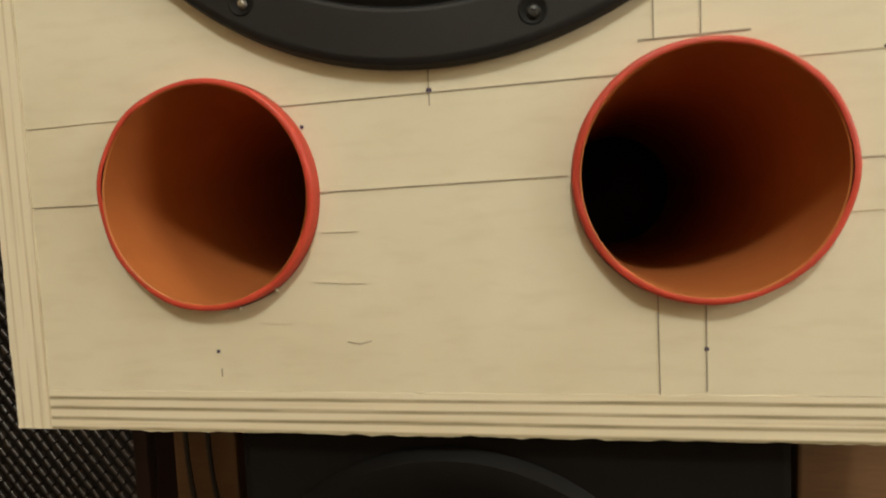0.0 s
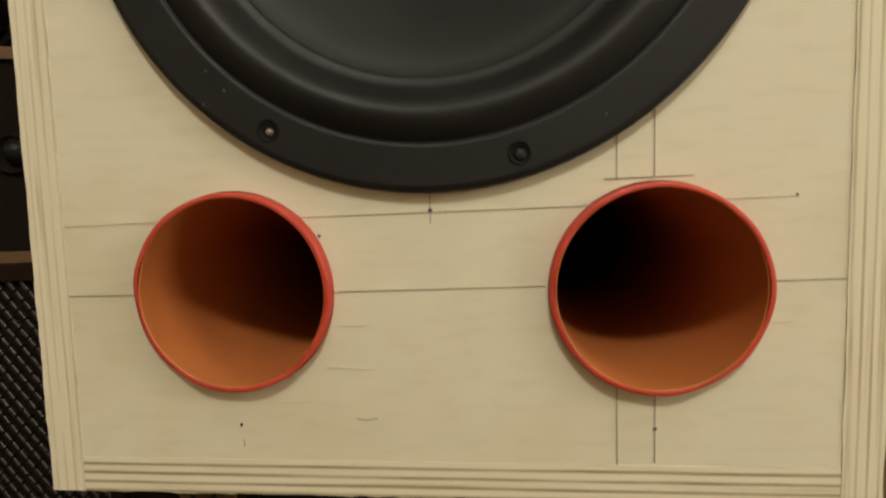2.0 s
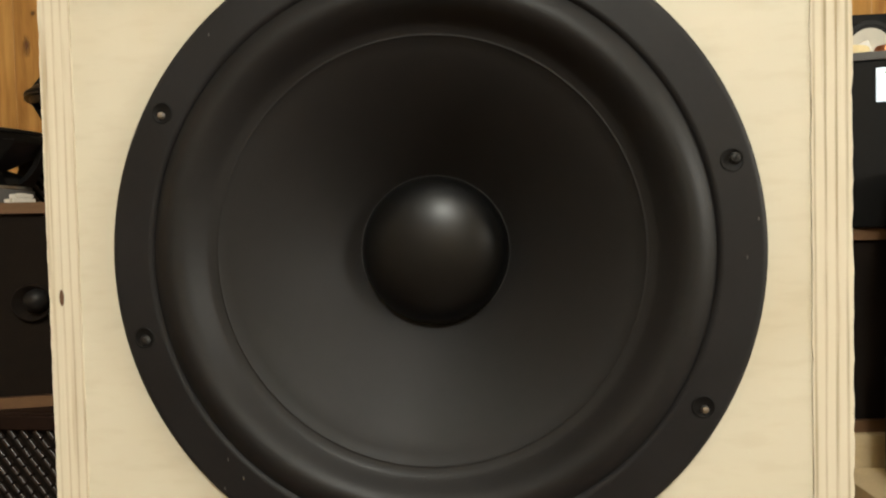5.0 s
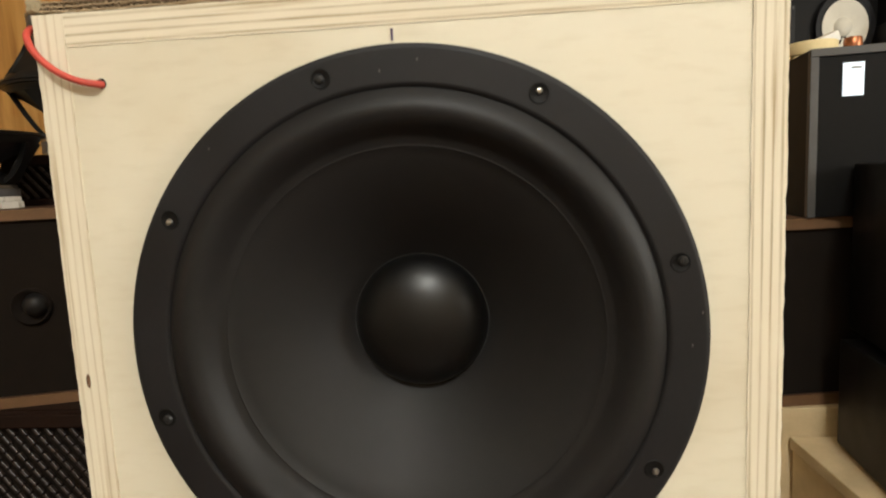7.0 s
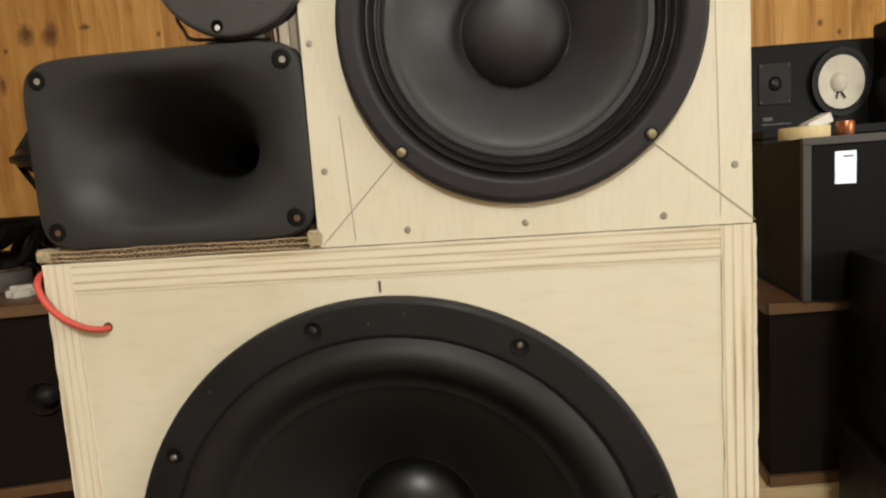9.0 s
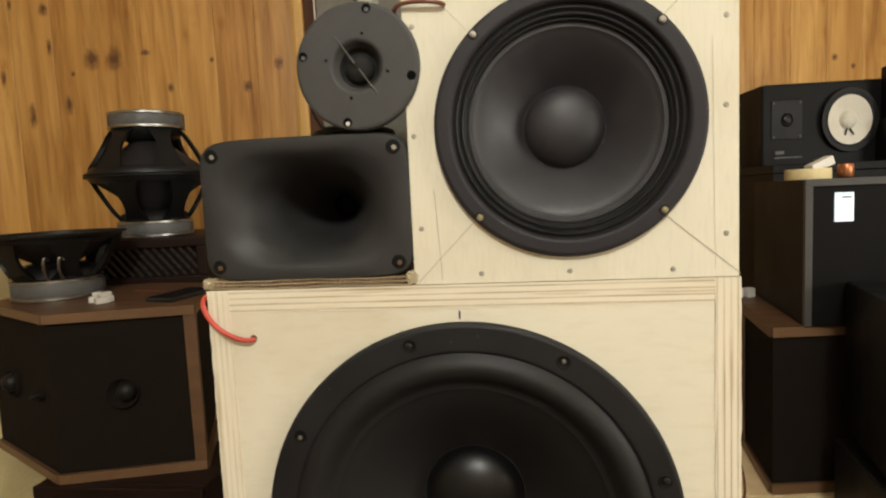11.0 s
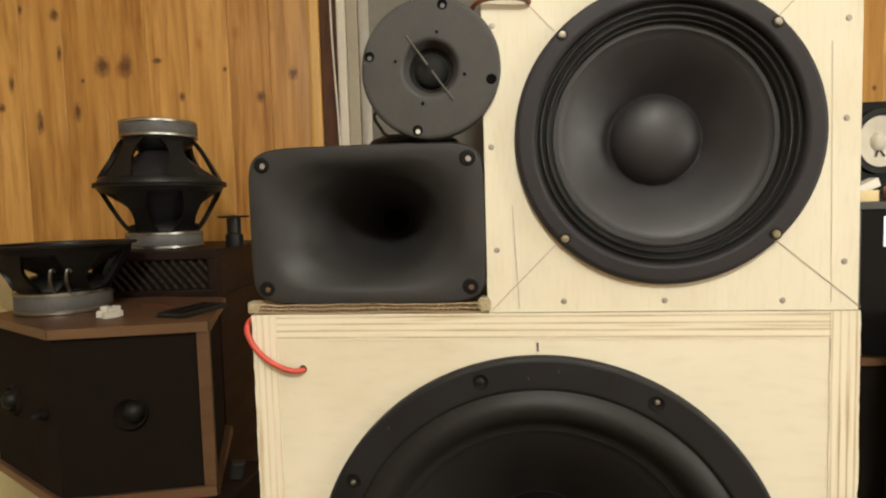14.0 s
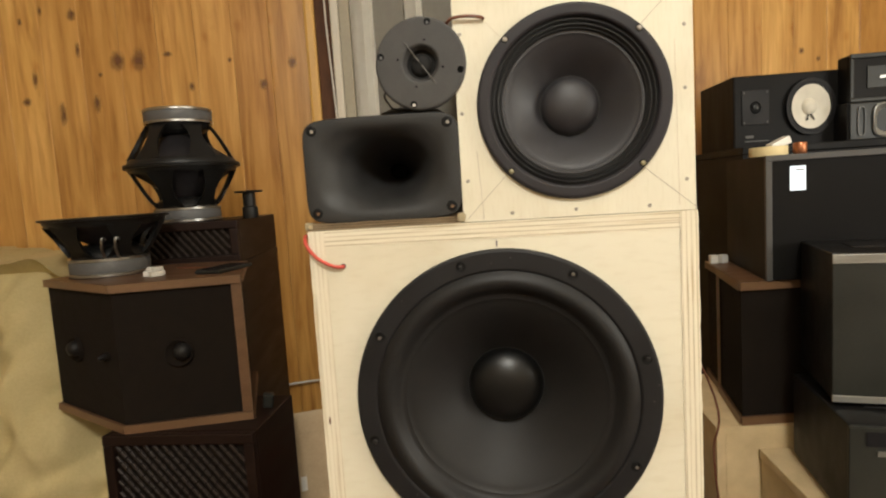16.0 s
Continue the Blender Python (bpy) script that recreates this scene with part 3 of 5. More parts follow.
for x0, z0, x1, z1, w, mm in (
    (-0.196, 0.5155, -0.144, 0.5157, 0.0006, M_PENCIL), (-0.047, 0.516, 0.052, 0.5175, 0.0006, M_PENCIL), (0.149, 0.5185, 0.195, 0.5195, 0.0006, M_PENCIL),
    (-0.178, 0.5495, -0.13, 0.5505, 0.0005, M_FAINT), (-0.063, 0.551, 0.072, 0.553, 0.0005, M_PENCIL), (0.13, 0.5545, 0.16, 0.555, 0.0005, M_FAINT),
    (0.0835, 0.564, 0.0835, 0.594, 0.0005, M_PENCIL), (0.0995, 0.565, 0.0995, 0.603, 0.0005, M_PENCIL),
    (0.0835, 0.419, 0.0832, 0.472, 0.0006, M_PENCIL), (0.1, 0.436, 0.1, 0.469, 0.0006, M_PENCIL), (0.078, 0.5645, 0.116, 0.565, 0.0007, M_PENCIL),
    (0.001, 0.547, 0.001, 0.562, 0.0006, M_PENCIL), (-0.045, 0.5, -0.03, 0.5, 0.0004, M_FAINT), (-0.05, 0.48, -0.028, 0.479, 0.0004, M_FAINT),
    (-0.075, 0.4635, -0.06, 0.463, 0.0004, M_FAINT), (-0.037, 0.4555, -0.032, 0.4545, 0.0005, M_PENCIL), (-0.032, 0.4545, -0.027, 0.4557, 0.0005, M_PENCIL),
    (-0.093, 0.441, -0.093, 0.4445, 0.0007, M_PENCIL), (-0.0001, 0.876, -0.0015, 0.902, 0.0004, M_FAINT), (0.147, 0.5, 0.158, 0.5005, 0.0003, M_FAINT),
):
    drawn(lower, x0 - 0.0012, z0 + 0.0015, x1 - 0.0012, z1 + 0.0015, b, w, mm)
for x, z, r in ((-0.094, 0.4515, 0.0008), (0.001, 0.5525, 0.0011), (-0.051, 0.542, 0.0008), (0.1, 0.4515, 0.0009), (0.1585, 0.5552, 0.0006)):
    part("ink_dot", turned([(0, 0.0004), (r, 0.0003), (r, -0.0002)], 10), M_INK, lower, "", False, pose(x - 0.0012, 0, z + 0.0018 - b, 90))
part("ink_mark", slab(-0.0006, 0.0006, -0.0005, 0.0002, -0.003, 0.003), M_INK, lower, "blue ink mark", False, pose(-0.0008, 0, 0.8814 - b))
# a dark knot and dents on the edge
part("knot", turned([(0, 0.0005), (0.0012, 0.0004), (0.0016, -0.0002)], 12), M_VENEER, lower, "dark knot in the edge", False, pose(-0.189, -0.0004, 0.7 - b, 90) @ Matrix.Diagonal((1, 3.2, 1, 1)))


def woofer_thing(name, m, label, rim_r, rim_in, roll_in, cap_r, depth, screws, screw_r, turn, mats, double=False, proud=0.007, gold=False):
    """A loudspeaker driver seen from the front, its axis along local z."""
    rim_m, roll_m, cone_m, cap_m = mats
    top = thing(name, m, label, "loudspeaker driver")
    bm = turned([(rim_in, -0.004), (rim_in, proud - 0.0025), (rim_in + 0.0012, proud - 0.0008), (rim_in + 0.0026, proud), (rim_in + 0.0036, proud), (rim_r - 0.0038, proud), (rim_r - 0.0026, proud), (rim_r - 0.0008, proud - 0.0012), (rim_r, proud - 0.004), (rim_r, 0.0002), (rim_in + 0.002, 0.0002)], 128)
    part("rim", bm, rim_m, top, "black rim with screw holes", True)
    w = rim_in - roll_in
    prof = [(rim_in + 0.0008, proud - 0.005)]
    if double:
        prof += [(rim_in - 0.001, proud - 0.0045)]
        for k in range(2):
            for j in range(1, 13):
                s = (k + j / 12) / 2
                prof.append((rim_in - 0.001 - (w - 0.002) * s, proud - 0.0045 - 0.002 * s + 0.0026 * math.sin(math.pi * j / 12) ** 2))
    else:
        prof = [(rim_in + 0.0012, proud - 0.002), (rim_in, proud - 0.0012)]
        for j in range(1, 21):
            s = j / 20
            prof.append((rim_in - w * s, proud - 0.0014 - 0.0065 * s * s + 0.0064 * math.sin(math.pi * min(s, 0.9999)) ** (0.9 + 0.6 * s)))
    if double:
        prof += [(roll_in, proud - 0.006), (roll_in - 0.001, proud - 0.008)]
    else:
        prof += [(roll_in - 0.002, proud - 0.0086), (roll_in - 0.004, proud - 0.0094)]
    part("surround", turned(prof, 128), roll_m, top, "rolled rubber surround" if not double else "pleated cloth surround", True)
    lip = proud - (0.0092 if double else 0.0088)
    cone = [(roll_in + 0.001, lip), (roll_in - 0.004, lip - 0.0003)]
    z0, z1 = lip - 0.0013, proud - depth
    for j in range(0, 15):
        s = j / 14
        r = roll_in - 0.005 + (cap_r * 0.97 - roll_in + 0.005) * s
        cone.append((r, z0 + (z1 - z0) * (s ** 1.25)))
    part("cone", turned(cone, 128), cone_m, top, "black cone", True)
    hgt = cap_r * (0.52 if double else 0.54)
    cap = [(cap_r * 1.02, z1 - 0.0005), (cap_r, z1 + 0.0016)]
    for j in range(1, 13):
        a = j / 12 * math.pi / 2
        cap.append((cap_r * 0.985 * math.cos(a), z1 + 0.001 + hgt * math.sin(a)))
    part("dust_cap", turned(cap, 64), cap_m, top, "domed dust cap", True)
    if double:
        bm = turned([(cap_r * 1.04, z1 + 0.0008), (cap_r * 1.015, z1 + 0.0019), (cap_r * 0.99, z1 + 0.0016)], 64)
        part("glue_ring", bm, M_GLUE, top, "shiny bead of glue round the cap", True)
        # Grey dots along the lower arc, painted as glints on the glue.
        rng = random.Random(12)
        for k in range(9):
            a = radians(rng.uniform(-125, 25))
            part("glue_bit", turned([(0, 0.0007), (0.0005, 0.0004), (0.0006, 0)], 6), M_FERRITE, top, "", True, pose(cap_r * 1.02 * math.cos(a), cap_r * 1.02 * math.sin(a), z1 + 0.0014, 0, 0, math.degrees(a)) @ Matrix.Diagonal((0.7, 2.0, 1, 1)))
    else:
        bm = turned([(cap_r * 1.035, z1 + 0.0006), (cap_r * 1.015, z1 + 0.0016), (cap_r * 0.995, z1 + 0.0012)], 64)
        part("cap_ring", bm, M_GLUE, top, "fine ring round the cap", True)
    part("magnet", turned([(0, -0.13 if not double else -0.09), (roll_in * 0.7, -0.13 if not double else -0.09), (roll_in * 0.7, -0.09 if not double else -0.06), (cap_r, -0.085 if not double else -0.055), (0, -0.085 if not double else -0.055)], 32), M_FERRITE, top)
    part("basket", turned([(rim_in + 0.001, 0), (rim_in - 0.002, -0.012), (roll_in * 0.6, -0.082 if not double else -0.053), (roll_in * 0.3, -0.082 if not double else -0.053)], 48), M_BASKET, top)
    for k, a in enumerate(screws):
        a = radians(a + turn)
        p = pose(screw_r * math.cos(a), screw_r * math.sin(a), proud, 0, 0, 37 * k)
        ws = 0.66 if gold else 1.0
        # The recess is a flat raised disc, its shade put into the charcoal.
        well = part("screw_well", turned([(0.0053 * ws, 0.0001), (0.0049 * ws, 0.0004), (0.0044 * ws, 0.0003), (0.004 * ws, 0.0001), (0, 0.0001)], 20), M_CHARCOAL, top, "countersunk hole, its shade a flat dark disc", True, p)
        if gold:
            part("screw", screw_head(0.0026), M_BRASS if k > 1 else M_NAIL, well, "yellow cross-head screw" if k > 1 else "dull steel screw", False, pose(0, 0, 0.0001))
        else:
            bright = k in (1, 3, 5, 7)
            part("screw", screw_head(0.0019 if bright else 0.0027), M_STEEL if bright else M_DARKSCREW, well, "steel screw" if bright else "black cross-head screw", False, pose(0.0012 * math.cos(-a), 0.0008, 0.0))
    return top


big_woofer = woofer_thing("woofer", pose(WX, 0, 0.7192, 90), "large black woofer with rubber surround screwed to the bass cabinet", 0.1572, 0.1342, 0.1095, 0.0418, 0.055,
             [22.5 + 45 * i for i in range(8)], 0.1463, -7.0, (M_BLACK_RIM, M_RUBBER, M_CONE, M_CAP))
rng = random.Random(3)
for k in range(9):
    a, r = rng.uniform(0, 6.28), rng.uniform(0.14, 0.155)
    sp = part("paint_speck", turned([(0, 0.0003), (0.0005, 0.0002), (0.0006, 0)], 6), M_GREYEDGE, big_woofer, "", False, pose(r * math.cos(a), r * math.sin(a), 0.007) @ Matrix.Diagonal((0.8, 1.6, 1, 1)))

# red wire out of the bass cabinet, round its side
wire = part("red_wire", tube([(-0.160, 0.004, 0.8662), (-0.1625, -0.0035, 0.8657), (-0.172, -0.006, 0.868), (-0.184, -0.007, 0.875), (-0.194, -0.0055, 0.885), (-0.1995, -0.001, 0.895), (-0.2, 0.012, 0.9), (-0.1995, 0.05, 0.898)], 0.0019, 10), M_RED_WIRE, None, "", True)
tagged(wire, "red insulated wire through a hole in the bass cabinet", "wire")
# Flat disc on the panel, coloured like the shade in a hole.
part("wire_hole", turned([(0, 0.0004), (0.0028, 0.0003), (0.0028, -0.001)], 16), M_VOID, lower, "drilled hole drawn as a dark disc for its shade", False, pose(-0.161, 0, 0.8662 - b, 90))

# upper cabinet
UX0, UX1, UZ1 = -0.0328, 0.1945, 1.165
upper = thing("midrange_cabinet", pose(0, 0, LB_Z1 + 0.0006), "bare birch plywood midrange cabinet nailed together, standing on the bass cabinet", "loudspeaker")
ub = LB_Z1 + 0.0006
part("front_panel", holed_panel(UX0, UX1, 0.0, UZ1 - ub, 0.015, [(0.0807, 1.0158 - ub, 0.082)]), M_BIRCH_UP, upper)
for x0, x1 in ((UX0, UX0 + 0.015), (UX1 - 0.015, UX1)):
    part("side_panel", slab(x0, x1, 0.015, 0.24, 0, UZ1 - ub), M_BIRCH_UP, upper)
part("top_panel", slab(UX0 + 0.015, UX1 - 0.015, 0.015, 0.24, UZ1 - ub - 0.015, UZ1 - ub), M_BIRCH_UP, upper)
part("back_panel", slab(UX0 + 0.015, UX1 - 0.015, 0.225, 0.24, 0, UZ1 - ub - 0.015), M_VOID, upper)
for x, z in ((0.0166, 0.9114), (0.0797, 0.9114), (0.1505, 0.9107), (0.1861, 0.9345), (0.1862, 1.0215), (0.1865, 1.0805), (-0.026, 0.9456), (-0.0282, 1.0126), (-0.026, 1.089), (0.186, 1.14), (-0.028, 1.15)):
    part("nail", turned([(0, 0.0006), (0.0014, 0.0005), (0.0019, 0.0), (0.0019, -0.0005)], 12), M_NAIL, upper, "", False, pose(x, 0, z - ub, 90))
for x0, z0, x1, z1, w, mm in (
    (-0.013, 0.91, -0.0165, 0.977, 0.0005, M_PENCIL), (0.178, 0.912, 0.1765, 1.07, 0.0005, M_FAINT), (0.011, 0.951, -0.031, 0.9085, 0.0006, M_PENCIL),
    (0.144, 0.952, 0.195, 0.9085, 0.0006, M_PENCIL), (0.012, 1.086, -0.006, 1.106, 0.0005, M_FAINT), (0.145, 1.086, 0.168, 1.109, 0.0006, M_PENCIL), (0.006, 0.934, 0.0065, 0.938, 0.0005, M_FAINT),
):
    drawn(upper, x0 + 0.001, z0 - 0.0025, x1 + 0.001, z1 - 0.0025, ub, w, mm)
woofer_thing("midrange_driver", pose(0.0807, 0, 1.0158, 90), "black midrange driver with pleated surround and yellow screws", 0.0938, 0.0805, 0.07, 0.03, 0.036,
             [45 + 90 * i for i in range(4)], 0.0895, 0, (M_FLANGE, M_CLOTH_ROLL, M_PAPER, M_PAPER), True, 0.006, True)
wire = part("brown_wire", tube([(-0.002, 0.004, 1.1025), (-0.004, -0.004, 1.1025), (-0.014, -0.006, 1.104), (-0.027, -0.005, 1.1045), (-0.0365, -0.002, 1.1025), (-0.041, 0.012, 1.096), (-0.045, 0.03, 1.09)], 0.0016, 8), M_BROWN_WIRE, None, "", True)
tagged(wire, "brown insulated wire out of the midrange cabinet", "wire")

# double-wall cardboard under the horn
def wavy_sheet(x0, x1, z, thick, wave, pitch, seed, y0=0.0, y1=0.09):
    """A thin paper layer running back from its cut edge; wave > 0 makes it a fluted core."""
    bm = bmesh.new()
    rng = random.Random(seed)
    n = int((x1 - x0) / pitch * 6)
    rows = []
    for i in range(n + 1):
        x = x0 + (x1 - x0) * i / n
        dz = wave * math.sin(2 * math.pi * (x - x0) / pitch + 0.5 * math.sin(x * 140)) + 0.0003 * math.sin(x * 61 + seed) + 0.00015 * math.sin(x * 233)
        dy = rng.uniform(-0.0005, 0.0004) + 0.0005 * math.sin(x * 90 + seed)
        rows.append([bm.verts.new(c) for c in ((x, y0 + dy, z + dz - thick / 2), (x, y1, z + dz - thick / 2), (x, y1, z + dz + thick / 2), (x, y0 + dy, z + dz + thick / 2))])
    for p, q in zip(rows, rows[1:]):
        for k in range(4):
            bm.faces.new((p[k], q[k], q[(k + 1) % 4], p[(k + 1) % 4]))
    bm.faces.new(rows[0])
    bm.faces.new(rows[-1])
    return bm


card = thing("cardboard_strip", pose(-0.1138, 0.0, LB_Z1 + 0.0006), "double-wall corrugated cardboard packing under the horn", "cardboard")
# Solid slab in the darker flute brown, standing for shade between the papers.
part("liner", slab(-0.0825, 0.0805, 0.004, 0.088, 0.0, 0.0062), M_FLUTE, card, "darker slab for the shade between the layers")
for k, z in enumerate((0.0007, 0.0034, 0.0061)):
    part("liner", wavy_sheet(-0.0825, 0.0805, z, 0.0006, 0.0, 0.004, k), M_KRAFT, card)
for k, z in enumerate((0.002, 0.0048)):
    tagged(part("flute_core", wavy_sheet(-0.0825, 0.0805, z, 0.00045, 0.00095, 0.0034, 7 + k, 0.0004), M_FLUTE, card, "wavy cores of the cut edge"), kind="stuff")
rng = random.Random(5)
for x0, x1 in ((0.0755, 0.083), (-0.0848, -0.077)):
    bm = slab(x0, x1, -0.0022, 0.014, 0.0, 0.0095 if x0 > 0 else 0.0075, 0.0024, 3)
    for v in bm.verts:
        v.co += Vector((rng.uniform(-1, 1), rng.uniform(-1, 1), rng.uniform(0, 1))) * 0.0009
    part("crumpled_corner", bm, M_CRUMPLE, card, "pale crumpled corner")


def superellipse(a, bb, n, k, seg):
    th = 2 * math.pi * k / seg
    c, s = math.cos(th), math.sin(th)
    return a * math.copysign(abs(c) ** (2 / n), c), bb * math.copysign(abs(s) ** (2 / n), s)


def horn_rows(s):
    """Half width, half height, squareness and depth of the flare at s (mouth 0, throat 1): a soft lip, then an oval funnel."""
    if s < 0.4:
        u = s / 0.4
        return 0.0712 - 0.0192 * u, 0.0455 - 0.0105 * u, 5.2 - 3.0 * u ** 0.6, -0.0005 - 0.0115 * u ** 1.9
    u = (s - 0.4) / 0.6
    return 0.052 - 0.044 * u ** 0.8, 0.035 - 0.0275 * u ** 0.8, 2.2 - 0.2 * u, -0.012 - 0.108 * u


def skin(bm, rows, seg=96):
    rings = [[bm.verts.new((*superellipse(a, bb, n, k, seg), z)) for k in range(seg)] for a, bb, n, z in rows]
    for p, q in zip(rings, rings[1:]):
        for k in range(seg):
            bm.faces.new((p[k], p[(k + 1) % seg], q[(k + 1) % seg], q[k]))
    return rings


# Past this share of the flare, shade is coloured in.
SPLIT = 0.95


def horn_body():
    """Flared horn: flat rounded flange running into a mouth that narrows to the throat."""
    bm = bmesh.new()
    seg = 96
    A, B = 0.0807, 0.0535
    rows = [(A, B, 7.5, -0.012), (A, B, 7.5, -0.002), (A - 0.0012, B - 0.0012, 7.5, -0.0004), (A - 0.004, B - 0.004, 7, 0.0), (A - 0.0092, B - 0.0075, 5.6, -0.0003)]
    rows += [horn_rows(SPLIT * j / 28) for j in range(1, 29)]
    skin(bm, rows)
    # outside of the flare
    back = []
    for a, bb, n, z in ((A, B, 7.5, -0.012), (0.066, 0.043, 4, -0.014), (0.05, 0.034, 2.5, -0.055), (0.022, 0.02, 2, -0.122)):
        back.append([bm.verts.new((*superellipse(a, bb, n, k, seg), z)) for k in range(seg)])
    for p, q in zip(back, back[1:]):
        for k in range(seg):
            bm.faces.new((p[k], q[k], q[(k + 1) % seg], p[(k + 1) % seg]))
    return bm


horn = thing("horn", pose(-0.1136, -0.001, 0.9643, 90), "matt black plastic horn standing on cardboard on the bass cabinet", "horn")
part("flare", horn_body(), M_HORN, horn, "", True)
# Throat end: the shade deep in the funnel is put into its colour.
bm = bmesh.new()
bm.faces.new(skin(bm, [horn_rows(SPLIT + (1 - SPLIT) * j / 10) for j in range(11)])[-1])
part("throat", bm, M_DARK, horn, "throat coloured near black for the shade inside", True)
for sx in (-1, 1):
    for sz in (-1, 1):
        # Charcoal disc for the shade in the hole, small disc for its glint.
        w = part("screw_hole", turned([(0.0054, -0.0003), (0.0047, 0.0001), (0.004, 0.0001), (0.0036, 0.0001), (0, 0.0001)], 24), M_CHARCOAL, horn, "moulded screw hole with its shade coloured in", True, pose(sx * 0.0698, sz * 0.042, 0.0002))
        part("hole_glint", turned([(0, 0.0004), (0.0018, 0.0003), (0.0018, 0.0)], 14), M_VENEER if sz < 0 else M_NAIL, w, "small disc painted as light in the hole", False, pose(0.0006, -0.0005, 0.0))
part("compression_driver", turned([(0, -0.205), (0.042, -0.205), (0.045, -0.2), (0.045, -0.132), (0.04, -0.123), (0.014, -0.123)], 40), M_BASKET, horn, "black compression driver", True)

M_GUARD = plain("grey_guard_bar", (0.1, 0.095, 0.09), (0.17, 0.165, 0.155), 0.4, 0.5, scale=60)
tw = thing("tweeter", pose(-0.0661, -0.003, 1.0639, 90, 0, 0) @ pose(0, 0, 0, 0, 0, -13), "round grey dome tweeter leaning on the horn", "tweeter")
R_T = 0.0452
part("face_plate", turned([(0.0145, -0.0052), (0.0155, -0.0034), (0.0166, -0.0012), (0.0174, 0.0006), (0.0183, 0.0015), (0.0194, 0.002), (0.0205, 0.002), (R_T - 0.003, 0.002), (R_T - 0.002, 0.002), (R_T - 0.0006, 0.0012), (R_T, -0.0005), (R_T, -0.0055), (0.0145, -0.0055)], 96), M_TWEETER, tw, "flat grey face plate", True)
part("wave_guide", turned([(0.0152, -0.0048), (0.0138, -0.0068), (0.0122, -0.008), (0.0112, -0.0082)], 64), M_SILK, tw, "recessed ring round the dome", True)
dome = [(0.0116, -0.0081)] + [(0.0111 * math.cos(j / 10 * math.pi / 2), -0.0076 + 0.0062 * math.sin(j / 10 * math.pi / 2)) for j in range(11)]
part("dome", turned(dome, 48), M_SILK, tw, "black silk dome", True)
for s in (-1, 1):
    bm = bmesh.new()
    slab(-0.0006, 0.0006, 0.0022, 0.0255, 0.0016, 0.0029, 0.0004, 1, bm)
    part("guard_bar", bm, M_GUARD, tw, "thin metal bar across the dome", False, pose(0, 0, 0, 0, 0, 48 + (0 if s > 0 else 180)))
for k in range(4):
    a = radians(90 * k)
    # Screw holes and small holes are flat discs coloured as shade.
    part("screw_hole", turned([(0.0034, -0.0001), (0.0033, 0.0001), (0, 0.0001)], 18), M_DARK, tw, "", False, pose(0.0402 * math.cos(a), 0.0402 * math.sin(a), 0.002))
    if k != 0:
        # Offset disc painted as a gleam in the hole.
        part("hole_glint", turned([(0, 0.0003), (0.0015, 0.0002), (0.0015, -0.0002)], 12), M_WHITE_WIRE if k == 3 else M_FERRITE, tw, "small disc painted as light in the hole", False, pose(0.0402 * math.cos(a) + 0.0004, 0.0402 * math.sin(a) - 0.0008, 0.00195))
    part("small_hole", turned([(0.0011, 0.0001), (0.0009, 0.0002), (0, 0.0002)], 14), M_DARK, tw, "", False, pose(0.0228 * math.cos(a), 0.0228 * math.sin(a), 0.0021))
part("magnet", turned([(0, -0.034), (0.033, -0.034), (0.035, -0.032), (0.035, -0.012), (0.02, -0.0095), (0, -0.0095)], 40), M_FERRITE, tw)
wire = part("tweeter_lead", tube([(-0.1, 0.03, 1.05), (-0.109, 0.02, 1.04), (-0.104, 0.016, 1.03), (-0.098, 0.012, 1.024), (-0.085, 0.02, 1.0245), (-0.06, 0.03, 1.0245)], 0.0011, 8), M_BLACK_WIRE, None, "", True)
tagged(wire, "thin black lead of the tweeter lying on the horn", "wire")
dk = thing("black_dome_cover", pose(-0.088, 0.06, 1.0222), "low black rubber cover lying behind the tweeter", "cover")
part("shell", turned([(0.034, 0), (0.033, 0.003), (0.026, 0.0062), (0.012, 0.0085), (0, 0.009)], 40), M_RUBBER, dk, "", True)
for x0, x1, top_z in ((-0.137, -0.099, 1.19), (-0.077, -0.036, 1.17)):
    grey = part("grey_board", prism([(x0, 0.132), (x1, 0.126), (x1, 0.14), (x0, 0.146)], LB_Z1 + 0.001, top_z, 0.001), M_GREYBOARD)
    tagged(grey, "plain grey board standing upright behind the tweeter", "board", "boards behind the tweeter")


# ---- what the loudspeaker stands on ----
ped = thing("speaker_pedestal", pose(0.019, 0, 0), "black painted loudspeaker box used as a pedestal", "loudspeaker")
part("body", slab(-0.114, 0.114, 0.012, 0.3, 0.0, 0.4178, 0.004), M_CHARCOAL, ped)
part("cone", turned([(0.1, 0.001), (0.096, 0.006), (0.088, 0.007), (0.08, 0.002), (0.045, -0.006), (0.044, -0.003), (0.036, 0.004), (0.022, 0.0095), (0, 0.0125)], 64), M_CHARCOAL, ped, "dusty black cone", True, pose(-0.02, 0.011, 0.31, 90))
for x, w in ((-0.17, 0.042), (0.195, 0.052)):
    post = part("wooden_post", slab(-w / 2, w / 2, -0.02, 0.02, 0, 0.4178, 0.002), M_VENEER, None, "", False, pose(x, 0.12, 0))
    tagged(post, "upright brown wooden post under the bass cabinet", "post", "posts under the cabinet")
